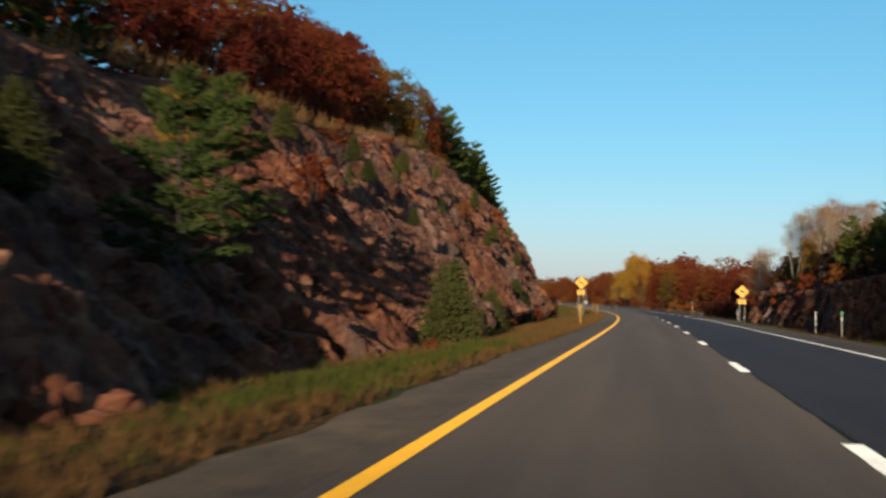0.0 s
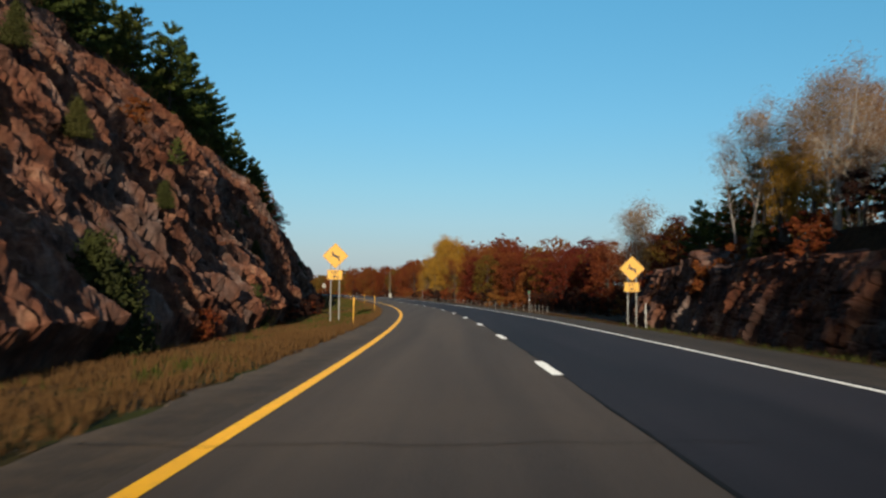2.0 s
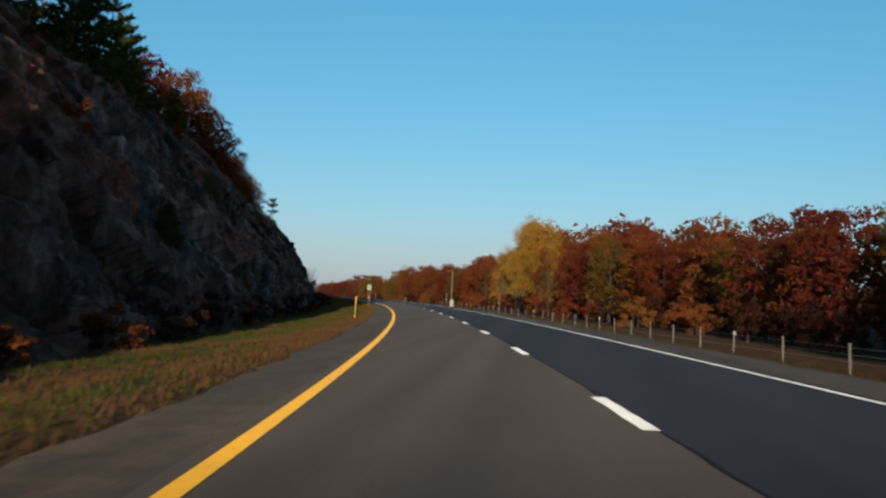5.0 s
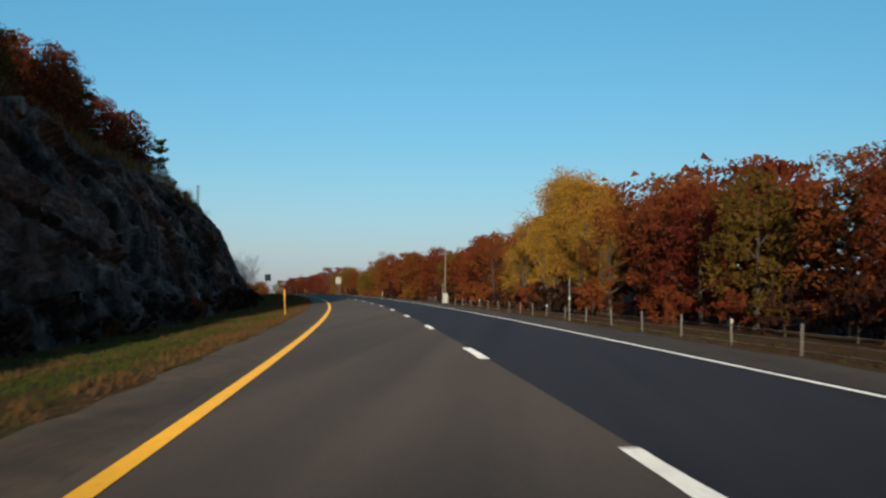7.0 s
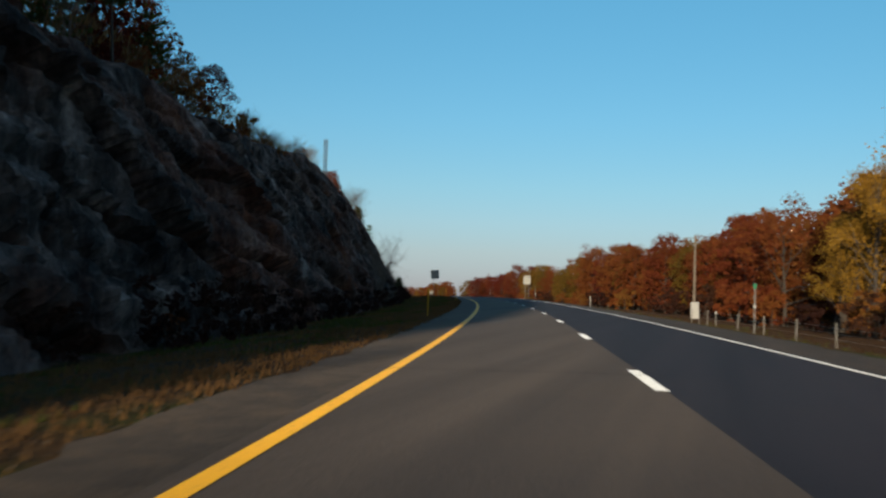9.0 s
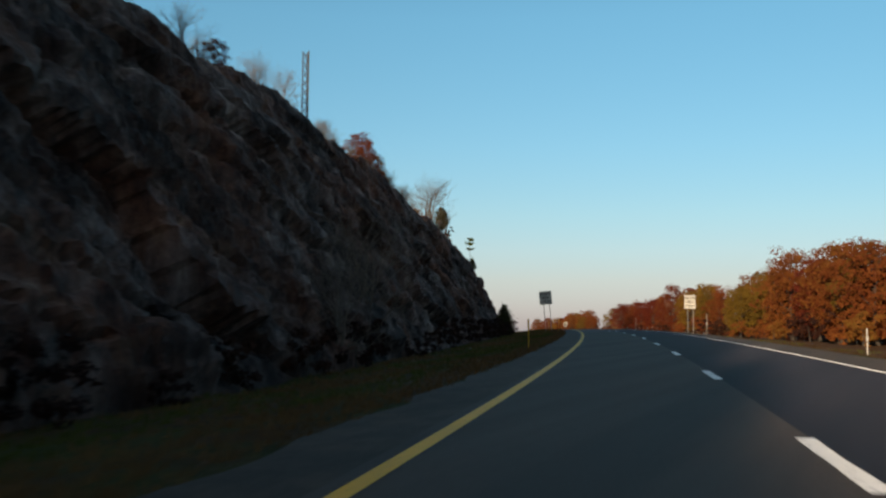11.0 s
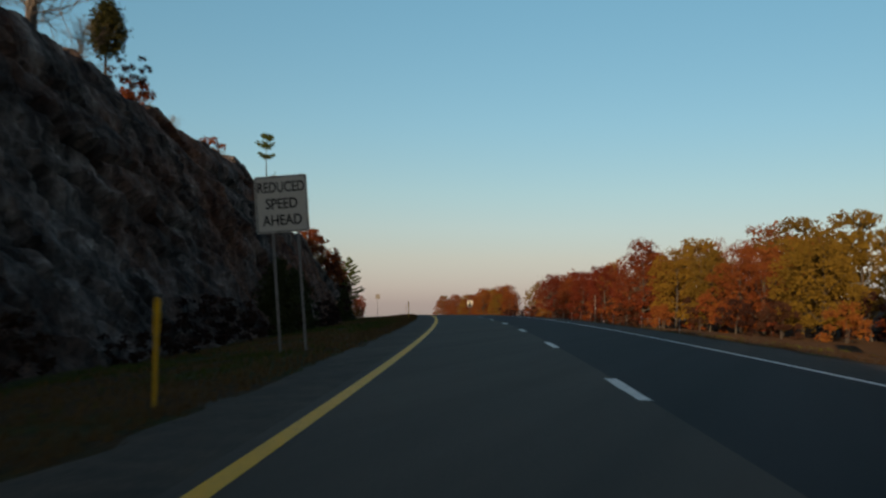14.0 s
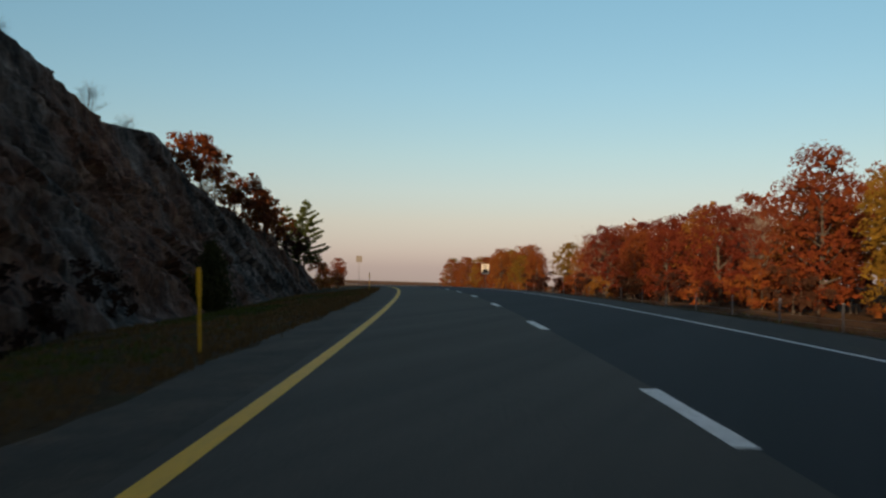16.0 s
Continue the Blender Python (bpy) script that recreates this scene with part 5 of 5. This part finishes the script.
first = None
for s, q, lean in ((15.6, -2.72, 2), (67.6, -2.0, -1), (106.0, -2.05, 1), (144.8, -2.0, 0), (192.6, -2.15, 3), (239.7, -1.95, -3), (290, -2.0, 0), (340.2, -1.85, -1), (393.1, -2.0, 0), (450, -1.95, -2), (500, -2.0, 0)):
    m = spot(s, q, 0.0, 0, 1.0, (0, lean))
    first = delineator(m) if first is None else (copy_thing(first, m), first)[1]


def marker(m, tall, plaque):
    """A steel post with a small plaque near its top."""
    post = thing("marker_post", m, "thin pale steel roadside marker post with a small plaque" if plaque else "thin white roadside marker post", "marker post", "pale marker posts")
    part("post", box(-0.026, -0.012, -0.9, 0.026, 0.012, tall), M_STEEL if plaque else M_GREYPOST if tall > 1.4 else M_POSTWHITE, post, bevel=0.005)
    if plaque:
        part("plaque", slab(shifted(rounded(0.14, 0.22, 0.02), 0, tall - 0.13), -0.020, -0.0125), M_SIGNGREEN, post, "small green plaque")
    part("reflector", slab(shifted(rounded(0.085, 0.16, 0.02), 0, min(tall - 0.4, 0.75)), -0.020, -0.0125), M_POSTWHITE, post, "white reflector")
    return post


for s, q, tall, plaque in ((61.1, 11.65, 1.05, True), (67.2, 11.45, 1.0, False), (105.8, 11.6, 0.85, False), (145.2, 11.8, 1.6, True), (240, 11.9, 1.8, False), (286.3, 11.5, 1.7, True), (341.4, 11.6, 0.75, False), (387.8, 11.2, 1.6, False), (449.8, 11.5, 1.7, False)):
    marker(spot(s, q, 0.0), tall, plaque)


# small green growth in the clefts of the sunlit rock
for s, up, h in ((47, 9.0, 1.5), (52, 7.5, 1.1), (57, 9.6, 1.3), (61, 6.5, 1.0), (64, 9.2, 1.6), (69, 10.6, 1.4), (74, 8.2, 1.2), (80, 11.4, 1.5), (88, 7.0, 1.2), (95, 11.0, 1.6), (103, 6.0, 1.2), (112, 9.0, 1.6), (119, 11.5, 1.8), (134, 5.0, 1.4), (150, 9.0, 1.6)):
    plant(rnd.choice(["pine", "cedar"]), s, float(face_q(s, up)) + 0.5, h, on=up - 0.9, label="small green shrub in a cleft of the rock")


# cable guide rail on the right side
rail = thing("guide_rail", Matrix(), "cable guide rail on weathered steel posts", "guide rail")
RQ, RZ = 12.4, -0.60
bm = box(-0.018, -0.03, -0.5, 0.018, 0.03, 0.94)
bmesh.ops.bevel(bm, geom=list(bm.edges), offset=0.008, segments=1, affect="EDGES")
rail_post = bpy.data.meshes.new("rail_post")
bm.to_mesh(rail_post)
bm.free()
rail_post.materials.append(M_GREYPOST)
cap = box(-0.036, -0.012, 0, 0.036, 0.0, 0.13)
cap_me = bpy.data.meshes.new("reflector")
cap.to_mesh(cap_me)
cap.free()
cap_me.materials.append(M_POSTWHITE)
POSTS = np.interp(np.arange(-4, 37), [-4, -3, -2, -1, 0, 6, 14, 18, 24, 27, 30, 36], [139.6, 141.6, 143.5, 145.4, 147.2, 174.0, 204.3, 221.6, 247.3, 258.7, 271.1, 296.7]).tolist()
POSTS += [298.6, 300.5, 302.4] + [430 + 4.44 * k for k in range(29)]
for i, s in enumerate(POSTS):
    p = child("post", rail_post, rail, "", spot(s, RQ, RZ, 0, 1, (rnd.uniform(-2, 2), rnd.uniform(-2, 2))))
    if i % 6 == 4:
        child("reflector", cap_me, p, "white reflector plate", pose(0, -0.04, 0.79))
for zc in (0.88, 0.72, 0.56):
    for a, b in ((139.6, 302.4), (430, 554)):
        s = np.arange(a, b + 0.1, 2.44)
        pts = along(s, RQ - 0.036, RZ + zc)
        V, F = tubes([[(Vector(p), 0.004) for p in pts]], 5)
        child("cable", mesh_of("cable", [tuple(v) for v in V], F, M_STEEL), rail)

# pole with a box among the trees
pole = thing("utility_pole", spot(337, 20.8, 0.0), "tall grey wooden pole with a pale cabinet at its foot", "utility pole")
part("pole", tube(0.13, 0.09, -1.6, 6.9, 12), M_WOOD, pole)
part("arm", box(-0.9, -0.04, 6.55, 0.1, 0.04, 6.63), M_STEEL, pole, bevel=0.01)
part("lamp", box(-1.15, -0.1, 6.48, -0.75, 0.1, 6.6), M_STEEL, pole, bevel=0.03)
part("cabinet", box(-0.35, -0.45, -1.3, 0.35, -0.14, 0.5), M_POSTWHITE, pole, "pale metal cabinet", bevel=0.03)
# lattice mast above the cliff
mast = thing("lattice_mast", spot(359.5, -17.9, 0.0), "slim dark lattice antenna mast standing behind the cliff", "mast")
CORNERS = ((-0.20, -0.12), (0.20, -0.12), (0, 0.23))
for x, y in CORNERS:
    part("leg", box(x - 0.03, y - 0.03, 10.5, x + 0.03, y + 0.03, 18.8), M_MAST, mast)
for k in range(13):
    z = 11 + 0.6 * k
    bm = bmesh.new()
    for i in range(3):
        a, b = Vector((*CORNERS[i], z)), Vector((*CORNERS[(i + 1) % 3], z + 0.6))
        m = Matrix.Translation((a + b) / 2) @ (b - a).to_track_quat("Z", "Y").to_matrix().to_4x4() @ Matrix.Diagonal((0.035, 0.035, (b - a).length, 1))
        bmesh.ops.create_cube(bm, size=1, matrix=m)
    part("brace", bm, M_MAST, mast)

# trees that stand by themselves
for s, q, h in ((344, -9.9, 7.8), (338, -9.4, 5.2)):
    plant("bare", s, q, h, on=-0.8, label="leafless grey tree at the foot of the cliff")
plant("round_cedar", 431, -17.6, 3.8, on=13.2)
plant("bare", 424, -18.5, 7.6, on=13.0)
plant("bare", 425.5, -19.2, 6.6, on=13.0)
for s, q, h in ((552, 27, 8.6), (556, 29, 9.4), (549, 31, 8.0), (516, 31, 9.4), (519, 33, 9.0)):
    plant("bare", s, q, h, label="grey leafless tree at the forest edge")
plant("brush", 434, -17.2, 1.6, on=13.0)
for s, h in ((47.5, 3.6), (72, 3.0), (91.5, 4.0), (93.5, 3.2), (113, 2.6), (435, 4.2), (441, 3.8), (481, 3.3)):
    plant("cedar", s, float(foot_left(s)) - 0.1, h, on=-0.75)
# pines and brush on the ledges
plant("pine_near", 30.1, -8.9, 4.7, on=1.9)
plant("pine_near", 35.0, -10.2, 4.7, on=3.0)
plant("gold", 34.0, -11.2, 2.2, on=5.0, label="small yellowing shrub above the ledge pines")
plant("pine", 89, -17.4, 3.0, on=13.4, label="small pine on the cliff edge")
for s, up, h in ((25, 4.0, 2.0), (46, 6.2, 1.8), (58, 8.5, 1.2), (85, 9.0, 1.4), (97, 8.0, 1.5), (108, 10.5, 1.4), (127, 6.0, 1.2), (140, 8.0, 1.5), (160, 6.0, 1.8), (178, 8.0, 1.8), (186, 4.0, 2.2), (205, 8.0, 1.8)):
    plant(rnd.choice(["cedar", "bush"]), s, float(face_q(s, up)) + 0.2, h, on=up - 0.8, label="small shrub growing on a rock ledge")
for s in (41, 63, 79, 101, 122, 131, 147, 152, 163, 171, 180, 197, 212, 233, 255, 276):
    plant("bush", s, float(foot_left(s)) + rnd.uniform(-0.2, 0.7), rnd.uniform(0.7, 1.7), on=-0.85, label="low brown brush at the foot of the rock")
# brush along the cliff's foot, its dark colour standing in for shadow too
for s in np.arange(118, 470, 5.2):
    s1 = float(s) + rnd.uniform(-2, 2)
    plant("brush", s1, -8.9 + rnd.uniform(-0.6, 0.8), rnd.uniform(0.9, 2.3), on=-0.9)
plant("sapling", 464.7, -14.9, 4.4, on=11.6)
plant("sapling", 287, -16.0, 4.6, on=11.0)
plant("cedar", 467.0, -14.6, 2.0, on=10.6, label="dark low cedar on the cliff edge")

# kinds that found no place are taken away
for pool in kinds.values():
    for proto in pool:
        if proto.name not in used:
            for ob in list(proto.children) + [proto]:
                bpy.data.objects.remove(ob)


# ---- grass on the verges ----
def grass(name, label, count, s0, s1, q0, q1, high, mat, seed, edge_bias, dry=False):
    gen = np.random.default_rng(seed)
    s = gen.uniform(s0, s1, count)
    f = gen.uniform(size=count) ** edge_bias
    q = q0 + (q1 - q0) * f
    patch = fbm(s * 0.16, q * 0.35, 77, 3) + np.interp(s, [38, 56, 64, 98, 118], [-0.7, 0.0, 0.5, 0.5, -0.25]) * (q < 0) + 0.9 * np.clip(q + 2.9, 0, 1) * (q < 0)
    keep = (patch + gen.normal(size=count) * 0.35 > -0.18) == dry
    s, q = s[keep], q[keep]
    n = len(s)
    base = along(s, q, ground_height(s, q) - 0.02)
    blades = 5
    B = np.repeat(base, blades, 0) + gen.normal(size=(n * blades, 3)) * np.array([0.07, 0.07, 0])
    a = gen.uniform(0, 2 * math.pi, n * blades)
    h = high * gen.uniform(0.45, 1.25, n * blades) * np.repeat(gen.uniform(0.6, 1.3, n) * np.interp(s, [105, 145], [1.0, 0.62]), blades)
    w = 0.014 + 0.02 * h
    side = np.stack([np.cos(a) * w, np.sin(a) * w, 0 * a], 1)
    bend = np.stack([np.cos(a * 1.7 + 1), np.sin(a * 1.7 + 1), 0 * a], 1) * (h * gen.uniform(0.1, 0.6, n * blades))[:, None]
    tip = B + bend + np.stack([0 * a, 0 * a, h], 1)
    V = np.stack([B - side, B + side, tip], 1).reshape(-1, 3)
    ob = new(name, mesh_of(name, V, np.arange(len(V)).reshape(-1, 3), mat))
    return tagged(ob, label, "grass", kind="stuff")


grass("verge_grass", "short green grass on the roadside verge", 60000, 5, 520, -1.5, -8.4, 0.19, M_GRASS, 1, 0.9)
grass("dry_grass", "dry tan grass along the shoulder's edge", 56000, 5, 520, -1.45, -8.6, 0.21, M_DRY, 2, 1.2, True)
# the dry blades on this side carry the forest's shade in their colour
grass("dry_grass", "dry grass in front of the forest, shade put into its colour", 14000, 30, 560, 10.3, 18, 0.22, M_DRY_SHADED, 3, 1.0, True)
grass("verge_grass", "short green grass in front of the forest", 10000, 30, 560, 10.5, 18, 0.2, M_GRASS, 4, 1.0)


# ---- loose stones along the shoulders' edges ----
def gravel(name, label, count, s0, s1, q0, spread, seed):
    gen = np.random.default_rng(seed)
    s = gen.uniform(s0, s1, count)
    q = q0 + gen.normal(size=count) * spread
    r = 0.008 + 0.022 * gen.uniform(size=count) ** 3
    base = along(s, q, np.maximum(ground_height(s, q), -0.12) + 0.01)
    corner = gen.normal(size=(count, 5, 3)) * 0.25 + np.array([[1, 0, 0], [-0.5, 0.9, 0], [-0.5, -0.9, 0], [0.2, 0.2, 0.7], [-0.3, 0.1, 0.6]])
    V = (base[:, None] + corner * r[:, None, None]).reshape(-1, 3)
    F = (np.arange(count)[:, None, None] * 5 + np.array([[0, 1, 3], [1, 4, 3], [1, 2, 4], [2, 0, 3], [2, 3, 4]])).reshape(-1, 3)
    return tagged(new(name, mesh_of(name, V, F, M_GRAVEL)), label, "gravel", kind="stuff")


gravel("edge_gravel", "loose brown gravel between shoulder and grass", 9000, 8, 520, -1.62, 0.16, 5)
gravel("edge_gravel", "loose brown gravel along the outer shoulder", 5000, 20, 520, 10.2, 0.35, 6)


# ---- dry grass on the rock's top edge and ledges ----
gen = np.random.default_rng(12)
n = 2600
s = gen.uniform(36, 330, n)
back = gen.uniform(0.0, 4.5, n)
c = crest(s)
base = along(s, FOOT - c * 0.56 - back, c - 0.45 + back * 0.16)
blades = 4
B = np.repeat(base, blades, 0) + gen.normal(size=(n * blades, 3)) * np.array([0.18, 0.18, 0.05])
a = gen.uniform(0, 2 * math.pi, n * blades)
h = gen.uniform(0.25, 0.75, n * blades)
side = np.stack([np.cos(a), np.sin(a), 0 * a], 1) * 0.035
tip = B + np.stack([np.cos(a * 2) * h * 0.4, np.sin(a * 2) * h * 0.4, h], 1)
V = np.stack([B - side, B + side, tip], 1).reshape(-1, 3)
tagged(new("dry_grass", mesh_of("dry_grass", V, np.arange(len(V)).reshape(-1, 3), M_DRY)), "dry tan grass along the top of the cliff", "grass", kind="stuff")
